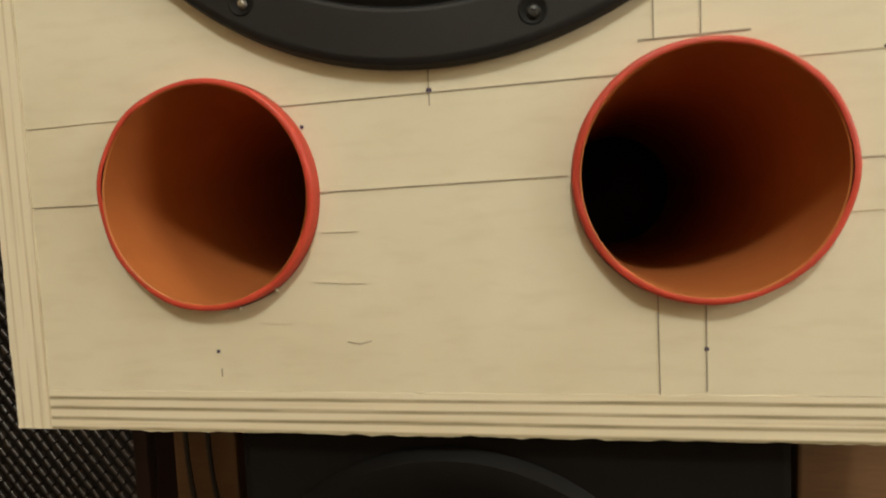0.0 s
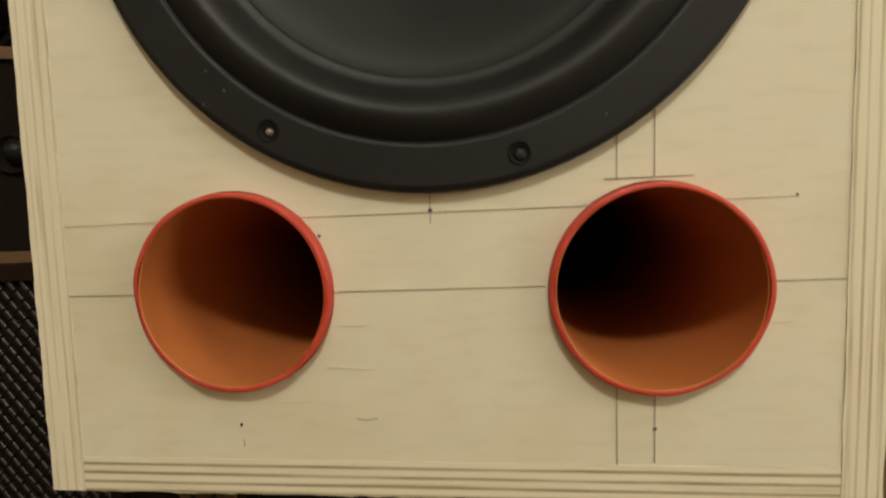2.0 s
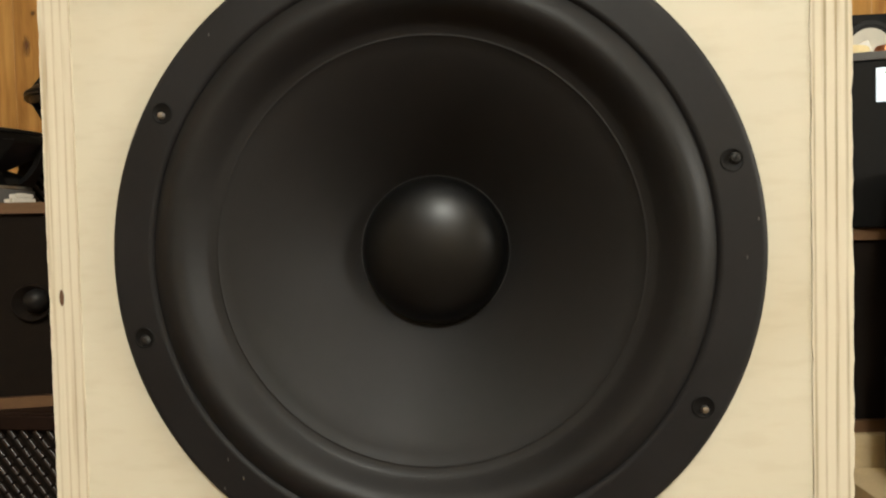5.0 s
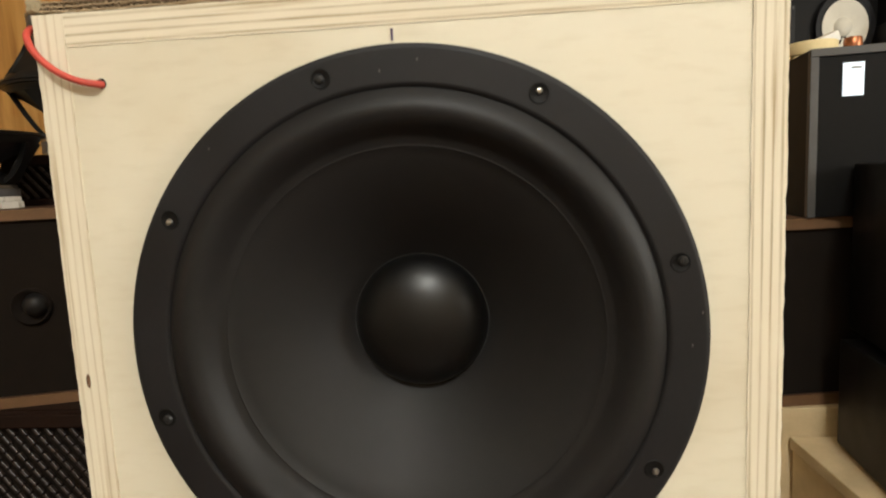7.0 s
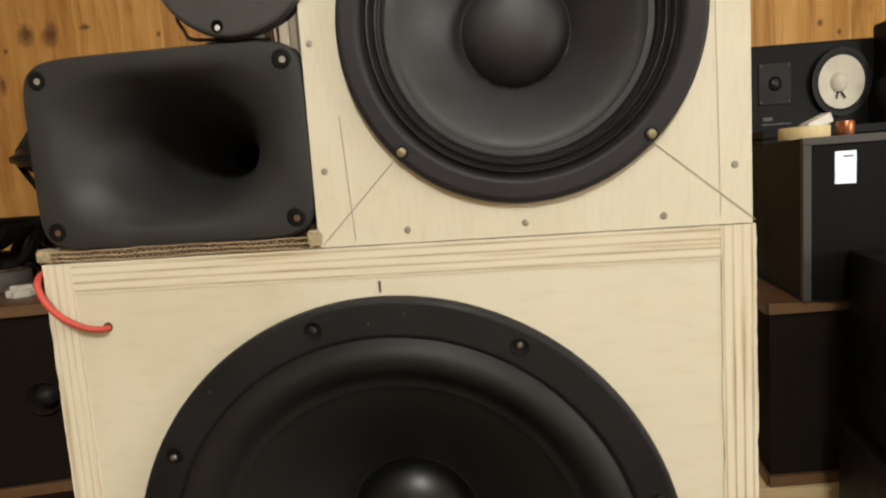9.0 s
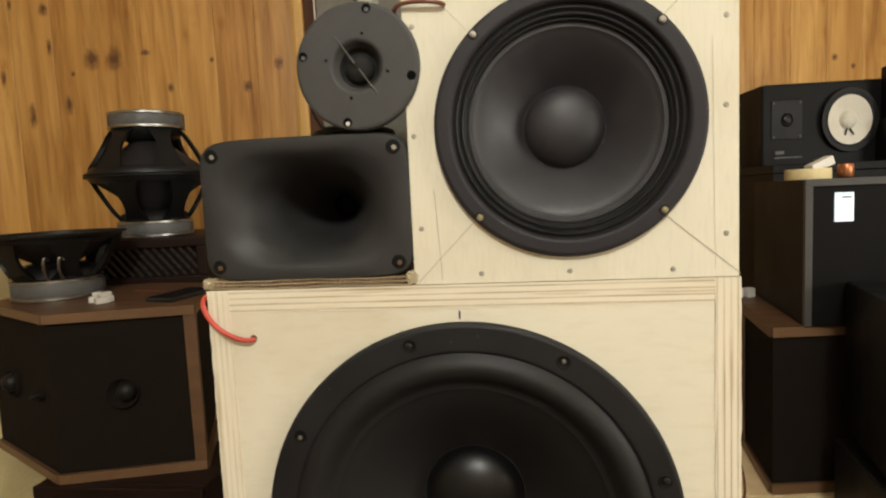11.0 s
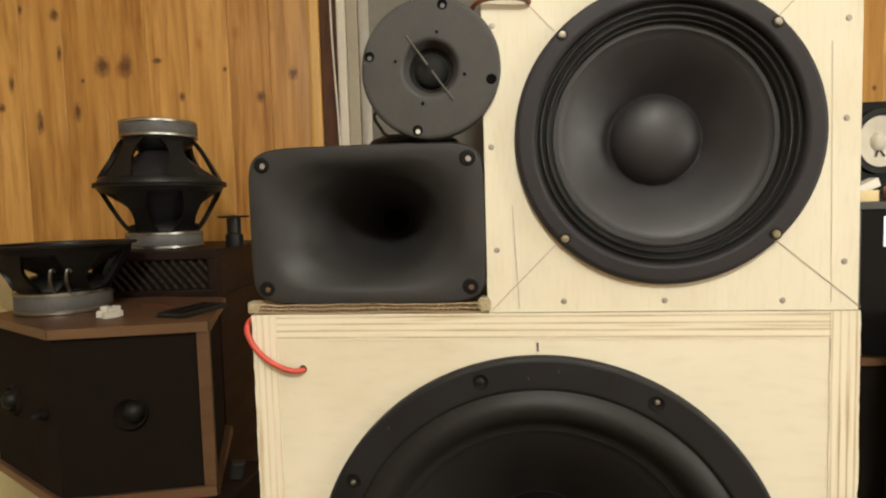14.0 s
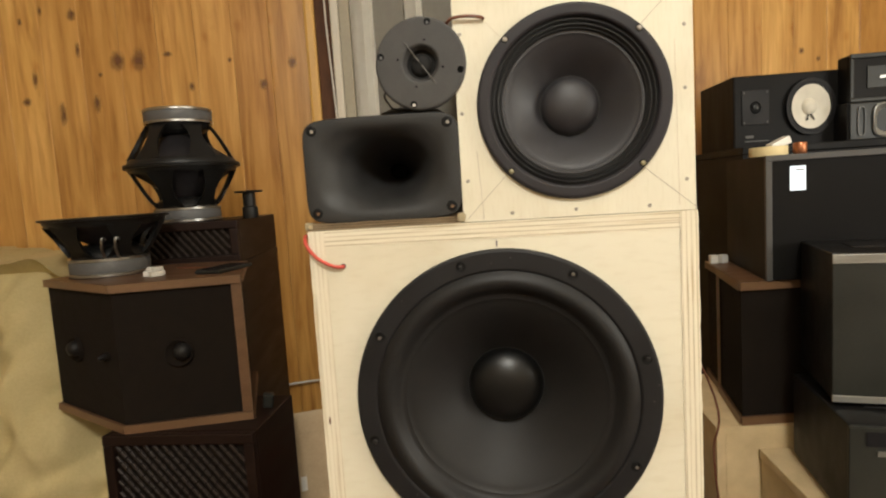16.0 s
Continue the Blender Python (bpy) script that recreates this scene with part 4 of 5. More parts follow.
for k, (x0, x1) in enumerate(((-0.178, -0.16), (-0.163, -0.142))):
    w = part("loose_wire", tube([(x0, 0.094, 0.41), (x0 + 0.002, 0.093, 0.35), (x1 - 0.003, 0.093, 0.25), (x1, 0.093, 0.0)], 0.0016, 8), M_BLACK_WIRE, None, "", True)
    tagged(w, "black wire hanging in front of the wooden post", "wire", "wires under the cabinet")


# ---- stack of old loudspeakers beside the test cabinet ----
def lattice_cabinet(name, m, w, d, h, label, slats=26):
    """Dark lacquered cabinet, its framed front filled with slanting slats; front at local y=0."""
    top = thing(name, m, label, "loudspeaker")
    part("body", slab(-w / 2, w / 2, 0.012, d, 0, h, 0.004), M_MAHOG, top)
    for x0, x1, z0, z1 in ((-w / 2, w / 2, h - 0.022, h), (-w / 2, w / 2, 0, 0.022), (-w / 2, -w / 2 + 0.022, 0.022, h - 0.022), (w / 2 - 0.022, w / 2, 0.022, h - 0.022)):
        part("frame_rail", slab(x0, x1, -0.006, 0.0118, z0, z1, 0.003), M_MAHOG, top)
    part("grille_back", slab(-w / 2 + 0.022, w / 2 - 0.022, 0.0085, 0.0118, 0.022, h - 0.022), M_FOAM, top)
    x0, x1, z0, z1 = -w / 2 + 0.023, w / 2 - 0.023, 0.023, h - 0.023
    step = 0.0205
    run = (z1 - z0) * 0.8
    n = int((x1 - x0 + run) / step)
    rng = random.Random(5)
    for i in range(n + 1):
        xs = x0 - run + i * step
        a = max(0.0, (x0 - xs) / run)
        e = min(1.0, (x1 - xs) / run)
        if e - a < 0.06:
            continue
        pa = Vector((xs + run * a, 0.002, z1 - (z1 - z0) * a))
        pb = Vector((xs + run * e, 0.002, z1 - (z1 - z0) * e))
        ln = (pb - pa).length
        bm = bmesh.new()
        k = max(2, int(ln / 0.017))
        for j in range(k):
            slab(-ln / 2 + ln * j / k + 0.001, -ln / 2 + ln * (j + 1) / k - 0.0012, -0.003, 0.003 + 0.001 * (j % 2), -0.0027, 0.0027, 0.0009, 1, bm)
        ang = math.degrees(math.atan2(pb.z - pa.z, pb.x - pa.x))
        mid = (pa + pb) / 2
        part("slat", bm, M_SLAT, top, "", False, pose(mid.x, mid.y, mid.z, 0, -ang, 0))
    return top


lattice_cabinet("lattice_cabinet", pose(-0.6755, 0.5, 0), 0.325, 0.22, 0.4795, "dark lacquered cabinet with a slanting slatted grille, standing on the floor")
tall = thing("tall_cabinet", pose(-0.832, 0.88, 0, 0, 0, 9.7), "plain dark lacquered cabinet standing against the wall", "cabinet")
part("body", slab(-0.139, 0.139, 0.004, 0.46, 0.03, 0.767), M_MAHOG, tall)
part("top_board", slab(-0.141, 0.141, 0.0, 0.462, 0.7672, 0.7825, 0.002), M_MAHOG, tall)
part("plinth", slab(-0.13, 0.13, 0.02, 0.44, 0, 0.0298), M_MAHOG, tall)
lattice_cabinet("small_lattice_cabinet", pose(-0.832, 0.88, 0.783, 0, 0, 9.7), 0.28, 0.46, 0.1135, "small dark cabinet with a slanting slatted grille on the tall cabinet")


def wedge_speaker(name, m, A, B, C, D, E, h, label, knobs=True):
    """Vintage wedge-fronted loudspeaker: two cloth-covered faces meeting at B, wooden top, bottom and side edges."""
    top = thing(name, m, label, "loudspeaker")
    th = 0.017
    part("top_board", prism([A, B, C, D, E], h - th, h, 0.002), M_VENEER_H, top, "brown veneered board")
    part("bottom_board", prism([A, B, C, D, E], 0, th, 0.002), M_VENEER_H, top, "brown veneered board")

    def inset(p, q, k):
        return (p[0] + (q[0] - p[0]) * k, p[1] + (q[1] - p[1]) * k)
    cen = ((A[0] + B[0] + C[0] + D[0] + E[0]) / 5, (A[1] + B[1] + C[1] + D[1] + E[1]) / 5)
    part("grille", prism([inset(p, cen, 0.03) for p in (A, B, C)] + [inset(D, cen, 0.06), inset(E, cen, 0.06)], th, h - th), M_FOAM, top, "dark brown cloth grille")
    for P, Q in ((B, C), (B, A), (C, D)):
        d = Vector((Q[0] - P[0], Q[1] - P[1], 0))
        L = d.length
        ang = math.degrees(math.atan2(d.y, d.x))
        sgn = 1 if Q is C or Q is D else -1
        e = part("edge_strip", slab(0, L, -0.0025 * sgn - 0.0005, -0.0025 * sgn + 0.0005, h - th + 0.0002, h - 0.0002), M_TAN_EDGE, top, "pale edge banding", False, pose(P[0], P[1], 0, 0, 0, ang))
        part("edge_strip", slab(0, L, -0.0025 * sgn - 0.0005, -0.0025 * sgn + 0.0005, 0.0002, th - 0.0002), M_TAN_EDGE, top, "pale edge banding", False, pose(P[0], P[1], 0, 0, 0, ang))
    d = Vector((C[0] - B[0], C[1] - B[1], 0)).normalized()
    s = Vector((D[0] - C[0], D[1] - C[1], 0)).normalized()
    q = [(C[0] - d.x * 0.021, C[1] - d.y * 0.021), C, (C[0] + s.x * 0.02, C[1] + s.y * 0.02), (C[0] + s.x * 0.02 - d.x * 0.021, C[1] + s.y * 0.02 - d.y * 0.021)]
    part("side_board", prism(q, th, h - th, 0.001), M_VENEER, top, "brown veneered side edge")
    if not knobs:
        d2 = Vector((A[0] - B[0], A[1] - B[1], 0)).normalized()
        q = [(A[0] - d2.x * 0.018, A[1] - d2.y * 0.018), A, (A[0] + 0.004, A[1] + 0.02), (A[0] - d2.x * 0.018, A[1] - d2.y * 0.018 + 0.02)]
        part("side_board", prism(q, th, h - th, 0.001), M_VENEER, top, "brown veneered side edge")
    if knobs:
        for P, Q, f, r, drop in ((B, C, 0.47, 0.032, -0.006), (B, A, 0.6, 0.032, -0.006), (B, A, 0.14, 0.011, -0.006)):
            x, y = inset(P, Q, f)
            n = Vector((Q[1] - P[1], P[0] - Q[0], 0)).normalized()
            if n.y > 0:
                n = -n
            ang = math.degrees(math.atan2(n.x, -n.y))
            mm = pose(x, y, h * 0.53 + drop, 0, 0, ang) @ pose(0, 0, 0, 90)
            kn = part("driver_cup", turned([(r * 0.92, -0.004), (r * 0.9, 0.002), (r * 0.84, 0.004), (r * 0.78, 0.003), (r * 0.66, -0.002), (r * 0.5, -0.006)], 40), M_FOAM, top, "dark driver cup in the cloth", True, mm)
            part("plug", turned([(r * 0.56, -0.006), (r * 0.54, 0.008), (r * 0.42, 0.016), (r * 0.2, 0.02), (0, 0.021)], 32), M_RUBBER, kn, "rounded black plug", True, pose(r * 0.24, r * 0.12, 0, 0, 14, 0))
    return top


wedge_speaker("wedge_speaker", pose(0, 0, 0.48), (-1.06, 0.66), (-0.79, 0.503), (-0.543, 0.572), (-0.66, 0.86), (-0.98, 0.9), 0.311,
              "brown veneered wedge-fronted loudspeaker with dark cloth on two faces")


def basket_driver(name, m, rim_r, mag_r, h, label, mag_h=0.034):
    """A driver standing on its magnet, rim up: magnet, plates, spoked basket, cone and rim."""
    top = thing(name, m, label, "loudspeaker driver")
    part("back_plate", turned([(0, 0), (mag_r * 0.97, 0), (mag_r, 0.002), (mag_r, 0.007), (mag_r * 0.98, 0.009), (0, 0.009)], 48), M_ZINC, top, "bright zinc plate", True)
    part("magnet", turned([(0, 0.009), (mag_r * 0.985, 0.009), (mag_r * 0.99, 0.011), (mag_r * 0.99, mag_h - 0.002), (mag_r * 0.98, mag_h), (0, mag_h)], 48), M_FERRITE, top, "grey ferrite ring", True)
    part("front_plate", turned([(0, mag_h), (mag_r * 0.99, mag_h), (mag_r, mag_h + 0.001), (mag_r, mag_h + 0.006), (0, mag_h + 0.006)], 48), M_ZINC, top, "zinc plate", True)
    z0 = mag_h + 0.006
    part("hub", turned([(mag_r * 0.9, z0), (mag_r * 0.92, z0 + 0.004), (mag_r * 0.86, z0 + 0.018), (mag_r * 0.62, z0 + 0.03), (mag_r * 0.5, z0 + 0.03)], 48), M_BASKET, top, "", True)
    # cone from behind
    part("cone", turned([(mag_r * 0.42, z0 + 0.006), (mag_r * 0.44, z0 + 0.03), (rim_r * 0.6, h * 0.7), (rim_r * 0.8, h - 0.026), (rim_r * 0.92, h - 0.012), (rim_r * 0.93, h - 0.008), (rim_r * 0.8, h - 0.02), (rim_r * 0.4, h * 0.6)], 64), M_PAPER, top, "black paper cone", True)
    part("rim", turned([(rim_r * 0.88, h - 0.014), (rim_r * 0.93, h - 0.02), (rim_r * 0.97, h - 0.012), (rim_r * 0.98, h - 0.006), (rim_r * 1.04, h - 0.0055), (rim_r * 1.045, h - 0.001), (rim_r * 1.03, h), (rim_r * 0.88, h - 0.001), (rim_r * 0.86, h - 0.008)], 72), M_BASKET, top, "", True)
    for k in range(6):
        a = 60 * k + 14
        bm = bmesh.new()
        rows = []
        for s in range(7):
            u = s / 6
            r = mag_r * 0.9 + (rim_r * 0.93 - mag_r * 0.9) * (u ** 0.9)
            z = z0 + 0.004 + (h - 0.018 - z0 - 0.004) * (0.12 * u + 0.88 * u ** 1.15)
            w = 0.03 - 0.016 * math.sin(math.pi * min(u * 1.05, 1)) + 0.008 * u
            rows.append([bm.verts.new(c) for c in ((r, -w, z), (r, w, z), (r - 0.009, w * 0.8, z + 0.004), (r - 0.009, -w * 0.8, z + 0.004))])
        for p, q in zip(rows, rows[1:]):
            for i in range(4):
                bm.faces.new((p[i], p[(i + 1) % 4], q[(i + 1) % 4], q[i]))
        bm.faces.new(rows[0])
        bm.faces.new(rows[-1])
        part("spoke", bm, M_BASKET, top, "", True, pose(0, 0, 0, 0, 0, a))
    return top


basket_driver("bare_driver", pose(-0.892, 1.02, 0.897, 0, 0, 20), 0.148, 0.091, 0.157, "bare black driver standing on its magnet on the small cabinet")
up = basket_driver("bare_driver", pose(-0.892, 1.02, 1.2113, 180, 0, 35), 0.148, 0.091, 0.157, "bare black driver turned face down on another driver")
big = basket_driver("large_bare_driver", pose(-0.925, 0.71, 0.7915, 0, 0, 8), 0.131, 0.087, 0.137, "large bare black driver lying on its magnet on the wedge speaker", 0.036)
for x in (0.03, 0.06):
    part("terminal", tube([(x, -0.078, 0.044), (x + 0.002, -0.092, 0.065), (x + 0.006, -0.095, 0.088), (x + 0.008, -0.086, 0.085)], 0.003, 8), M_ZINC, big, "bright solder terminal", True)

# small things on the wedge speaker
for k, (dx, dy, a, r) in enumerate(((0, 0, 25, 0), (0.016, 0.008, -20, 10), (0.021, -0.012, 60, -8))):
    c = thing("white_connector", pose(-0.772 + dx, 0.62 + dy, 0.7915, 0, 0, a), "small white plastic wire connector on the wedge speaker", "connector", "white connectors")
    part("shell", slab(-0.013, 0.013, -0.007, 0.007, 0, 0.012, 0.002), M_WHITE, c)
    part("shell", slab(-0.006, 0.009, -0.006, 0.006, 0.0121, 0.02, 0.002), M_WHITE, c)
ph = thing("mobile_phone", pose(-0.622, 0.665, 0.7915, 0, 0, 80), "black mobile phone lying on the wedge speaker", "phone")
part("body", slab(-0.062, 0.062, -0.031, 0.031, 0, 0.008, 0.003), M_AMPFACE, ph, "dark metal frame")
part("screen", slab(-0.06, 0.06, -0.029, 0.029, 0.0081, 0.0091, 0.0004), M_PHONE, ph, "dark glass")
pen = part("thin_rod", tube([(-0.79, 0.76, 0.7928), (-0.74, 0.74, 0.7928), (-0.69, 0.72, 0.7928)], 0.0016), M_BROWN_WIRE)
tagged(pen, "thin brown rod lying on the wedge speaker", "rod")
spool = thing("small_tweeter", pose(-0.697, 1.0, 0.897), "small black driver with a flat flange on the small cabinet", "tweeter")
part("body", turned([(0, 0), (0.021, 0), (0.022, 0.004), (0.021, 0.03), (0.017, 0.033), (0.017, 0.07), (0, 0.07)], 32), M_BASKET, spool, "", True)
part("flange", turned([(0, 0.07), (0.037, 0.071), (0.0385, 0.0735), (0.037, 0.076), (0.01, 0.076), (0, 0.079)], 40), M_BASKET, spool, "", True)
gc = part("grey_block", slab(-0.012, 0.012, -0.012, 0.012, 0, 0.032, 0.006, 3), M_AMPFACE, None, "", False, pose(-0.54, 0.64, 0.4795, 0, 8, 20))
tagged(gc, "small grey plastic block on the lattice cabinet", "block")

# cream dust sheet over something beside the stack
def dust_sheet():
    bm = bmesh.new()
    nu, nv = 110, 110
    g = []
    for j in range(nv + 1):
        v = j / nv
        row = []
        for i in range(nu + 1):
            u = i / nu
            x = -1.75 + 0.88 * u
            if v < 0.35:
                y, z = 1.2 - 0.45 * (v / 0.35), 0.8
            else:
                s = (v - 0.35) / 0.65
                y, z = 0.75 - 0.2 * s - 0.07 * math.sin(s * 3), 0.8 - 0.797 * s
            dn = noise.noise(Vector((x * 5, y * 4, z * 2.6))) * 0.035 + noise.noise(Vector((x * 13 + z * 4, 3.0, z * 7))) * 0.013 + abs(noise.noise(Vector((x * 9 - z * 6, 7.0, z * 5 + x * 3)))) * 0.05
            crease = abs(noise.noise(Vector((x * 3.4 + z * 2.2, 1.7, z * 3.1 - x * 1.5)))) - 0.5 * abs(noise.noise(Vector((x * 7.5 - z * 5.2, 4.1, z * 6.0))))
            dn += 0.11 * crease
            fold = 0.02 * math.sin(x * 23 + z * 8 + 2 * math.sin(z * 5)) * (0.3 if v < 0.35 else 1)
            over = max(0.0, u - 0.62) / 0.38
            if v < 0.35:
                z += dn * 0.6 - 0.32 * over ** 1.6
            else:
                y += dn + fold + 0.12 * over
                z = max(0.003, z - 0.32 * over ** 1.6 * (1 - (v - 0.35) / 0.65))
            row.append(bm.verts.new((x, y, z)))
        g.append(row)
    for a, c in zip(g, g[1:]):
        for i in range(nu):
            bm.faces.new((a[i], a[i + 1], c[i + 1], c[i]))
    return bm


sheet = part("dust_sheet", dust_sheet(), M_SHEET, None, "", True)
tagged(sheet, "cream dust sheet draped in creases over a low heap", "dust sheet")
heap = part("covered_crate", slab(-1.7, -1.15, 0.86, 1.15, 0, 0.6, 0.01), M_KRAFT)
tagged(heap, "cardboard crate under the dust sheet", "crate")

# cardboard and a wire between the stack and the test cabinet
cb = thing("cardboard_box", pose(-0.60, 0.96, 0, 0, 0, 24), "opened brown cardboard box with a torn flap", "cardboard box")
part("body", slab(-0.055, 0.075, -0.08, 0.08, 0, 0.31, 0.003), M_KRAFT, cb)
part("flap", prism([(-0.055, -0.082), (0.075, -0.082), (0.075, -0.079), (-0.055, -0.079)], 0.31, 0.37, 0.0005), M_KRAFT, cb)
part("cut_hole", slab(-0.008, 0.008, -0.0815, -0.0805, 0.15, 0.19, 0.0003), M_WHITE, cb, "white paper showing in a slot")
w = part("white_cable", tube([(-0.8, 1.37, 0.285), (-0.74, 1.38, 0.292), (-0.6, 1.4, 0.298), (-0.3, 1.45, 0.29)], 0.004), M_WHITE_WIRE, None, "", True)
tagged(w, "white cable running along the wall", "cable")

# ---- beside the test cabinet, the other way ----
chip = thing("particle_box", pose(0.415, 0.6, 0), "pale particle board box standing on the floor", "box")
part("front_board", slab(0.018, 0.385, 0.0, 0.016, 0, 0.413, 0.001), M_CHIP, chip)
part("side_board", slab(0.0, 0.0178, 0.0, 0.33, 0, 0.413, 0.001), M_CHIP, chip)
part("top_board", slab(-0.002, 0.387, -0.002, 0.332, 0.4132, 0.4295, 0.001), M_CHIP, chip)
part("back_board", slab(0.018, 0.385, 0.312, 0.328, 0, 0.413), M_CHIP, chip)
chip2 = thing("low_chest", pose(0.497, 0.2, 0), "pale particle board chest carrying the amplifiers", "chest")
part("carcass", slab(0, 0.62, 0.018, 0.39, 0, 0.367), M_CHIP, chip2)
part("top", slab(-0.004, 0.63, 0, 0.392, 0.3672, 0.386, 0.002), M_CHIP, chip2)
wedge_speaker("wedge_speaker", pose(0, 0, 0.43), (0.491, 0.80), (0.464, 0.602), (0.78, 0.64), (0.78, 0.93), (0.505, 0.93), 0.292,
              "brown veneered wedge-fronted loudspeaker under the dark cabinet", False)

dc = thing("dark_cabinet", pose(0.514, 0.6, 0.7225, 0, 0, -7.7), "charcoal cabinet with grey banded edges and a white label", "cabinet")
W = 0.62
part("body", slab(0.001, W - 0.001, 0.012, 0.325, 0.0, 0.243), M_CHARCOAL, dc)
part("top_edge", slab(0, W, 0.0, 0.0118, 0.232, 0.2435, 0.001), M_GREYEDGE, dc)
part("side_edge", slab(0, 0.011, 0.0, 0.0118, 0.0, 0.2318, 0.001), M_GREYEDGE, dc)
part("side_edge", slab(W - 0.011, W, 0.0, 0.0118, 0.0, 0.2318, 0.001), M_GREYEDGE, dc)
part("door", slab(0.0115, 0.262, 0.004, 0.0118, 0.001, 0.2315, 0.001), M_EBONY, dc)
part("door", slab(0.2635, W - 0.0115, 0.004, 0.0118, 0.001, 0.2315, 0.001), M_EBONY, dc)
# The part called display is a white label given a glow.
lab = part("display", slab(0.0425, 0.07, 0.0022, 0.0039, 0.174, 0.221, 0.0004), m_card_glow, dc, "white label card with an added glow")
part("print_bar", slab(0.053, 0.066, 0.0016, 0.0021, 0.212, 0.215), M_ALU, lab)
back_cab = thing("rear_cabinet", pose(0.62, 0.98, 0), "plain dark cabinet behind the charcoal cabinet", "cabinet")
part("body", slab(0.002, 0.728, 0.004, 0.52, 0, 0.9815, 0.002), M_CHARCOAL, back_cab)
part("top_board", slab(0, 0.73, 0, 0.522, 0.982, 1.0, 0.002), M_CHARCOAL, back_cab)

ns = thing("studio_monitor", pose(0.806, 1.15, 1.0005, 0, 0, 2) @ Matrix.Diagonal((0.82, 0.95, 0.96, 1)), "black studio monitor lying on its side with a white cone", "loudspeaker")
part("body", slab(-0.175, 0.175, 0.004, 0.26, 0, 0.21, 0.003), M_EBONY, ns)
part("front_panel", slab(-0.172, 0.172, 0.0, 0.0039, 0.003, 0.207, 0.001), M_CHARCOAL, ns)
mon = part("woofer_rim", turned([(0.081, 0.0), (0.08, 0.004), (0.069, 0.005), (0.067, 0.002)], 64), M_BLACK_RIM, ns, "", True, pose(0.07, -0.009, 0.11, 90))
part("surround", turned([(0.069, 0.002), (0.067, 0.005), (0.064, 0.005), (0.0625, 0.002)], 64), M_RUBBER, mon, "", True)
part("white_cone", turned([(0.0628, 0.0025), (0.061, 0.002), (0.024, -0.008), (0.0235, -0.006)], 64), M_WHITECONE, mon, "white paper cone", True)
part("dust_cap", turned([(0.0238, -0.0068), (0.022, -0.002), (0.017, 0.003), (0.009, 0.006), (0, 0.007)], 40), M_WHITECONE, mon, "white dust cap", True)
for s in (-1, 1):
    part("voice_lead", tube([(s * 0.004, -0.022, -0.005), (s * 0.008, -0.03, -0.002), (s * 0.012, -0.038, 0.001)], 0.0022), M_BLACK_WIRE, mon, "", True)
twp = part("tweeter_plate", slab(-0.045, 0.045, -0.003, 0.0, -0.05, 0.05, 0.002), M_BLACK_RIM, ns, "", False, pose(-0.105, 0, 0.118))
part("tweeter_dome", turned([(0.018, 0.003), (0.016, 0.006), (0.012, 0.002), (0.01, 0.006), (0, 0.01)], 32), M_CAP, twp, "", True, pose(0, 0, 0, 90))
for sx in (-1, 1):
    for sz in (-1, 1):
        part("screw", turned([(0, 0.0045), (0.003, 0.004), (0.0035, 0.003)], 10), M_GREYEDGE, twp, "", False, pose(sx * 0.038, 0, sz * 0.043, 90))
part("badge", slab(-0.013, 0.013, -0.002, 0.0, -0.004, 0.004), M_GREYEDGE, ns, "small grey badge", False, pose(-0.125, 0, 0.035))
part("print_bar", slab(-0.04, 0.04, -0.001, 0.0, -0.0015, 0.0015), M_GREYEDGE, ns, "", False, pose(-0.1, 0, 0.022))

tape = thing("masking_tape", pose(0.5445, 0.66, 0.9665), "roll of cream masking tape lying on the dark cabinet", "tape")
part("roll", turned([(0.024, 0), (0.0345, 0), (0.035, 0.001), (0.035, 0.017), (0.0345, 0.018), (0.024, 0.018), (0.024, 0)], 48), M_TAPE, tape, "", True)
blk = part("white_block", slab(-0.022, 0.022, -0.01, 0.01, 0, 0.016, 0.002), M_WHITE, None, "", False, pose(0.578, 0.685, 0.9835, 0, -22, 15))
tagged(blk, "small white plastic clip resting on the tape roll", "clip")
cop = thing("copper_coil", pose(0.605, 0.66, 0.9665), "small coil of copper wire on the dark cabinet", "coil")
part("winding", turned([(0.006, 0.001), (0.011, 0.001), (0.0125, 0.004), (0.0125, 0.02), (0.011, 0.0235), (0.006, 0.0235)], 32), M_COPPER, cop, "", True)

# speakers at the far end of the shelf
bx = thing("horn_speaker_box", pose(1.015, 1.1, 1.1038), "black framed speaker with a pale slot, on another speaker", "loudspeaker")
part("body", slab(-0.075, 0.16, 0.004, 0.06, 0, 0.125, 0.006), M_CHARCOAL, bx)
for x0, x1, z0, z1 in ((-0.075, 0.16, 0.113, 0.125), (-0.075, 0.16, 0, 0.01), (-0.075, -0.066, 0.01, 0.113), (0.151, 0.16, 0.01, 0.113)):
    part("frame_rail", slab(x0, x1, -0.005, 0.0038, z0, z1, 0.002), M_AMPFACE, bx)
part("recess", slab(-0.03, 0.115, 0.001, 0.0038, 0.035, 0.092, 0.001), M_AMPFACE, bx)
part("slot", slab(0.0, 0.085, -0.001, 0.0008, 0.058, 0.066, 0.0004), M_ALU, bx, "pale metal slot")
cs = thing("car_speaker_box", pose(1.019, 1.085, 1.0005), "dark box with a grey framed oval speaker", "loudspeaker")
part("body", slab(-0.09, 0.17, 0.006, 0.075, 0, 0.1025, 0.004), M_CHARCOAL, cs)
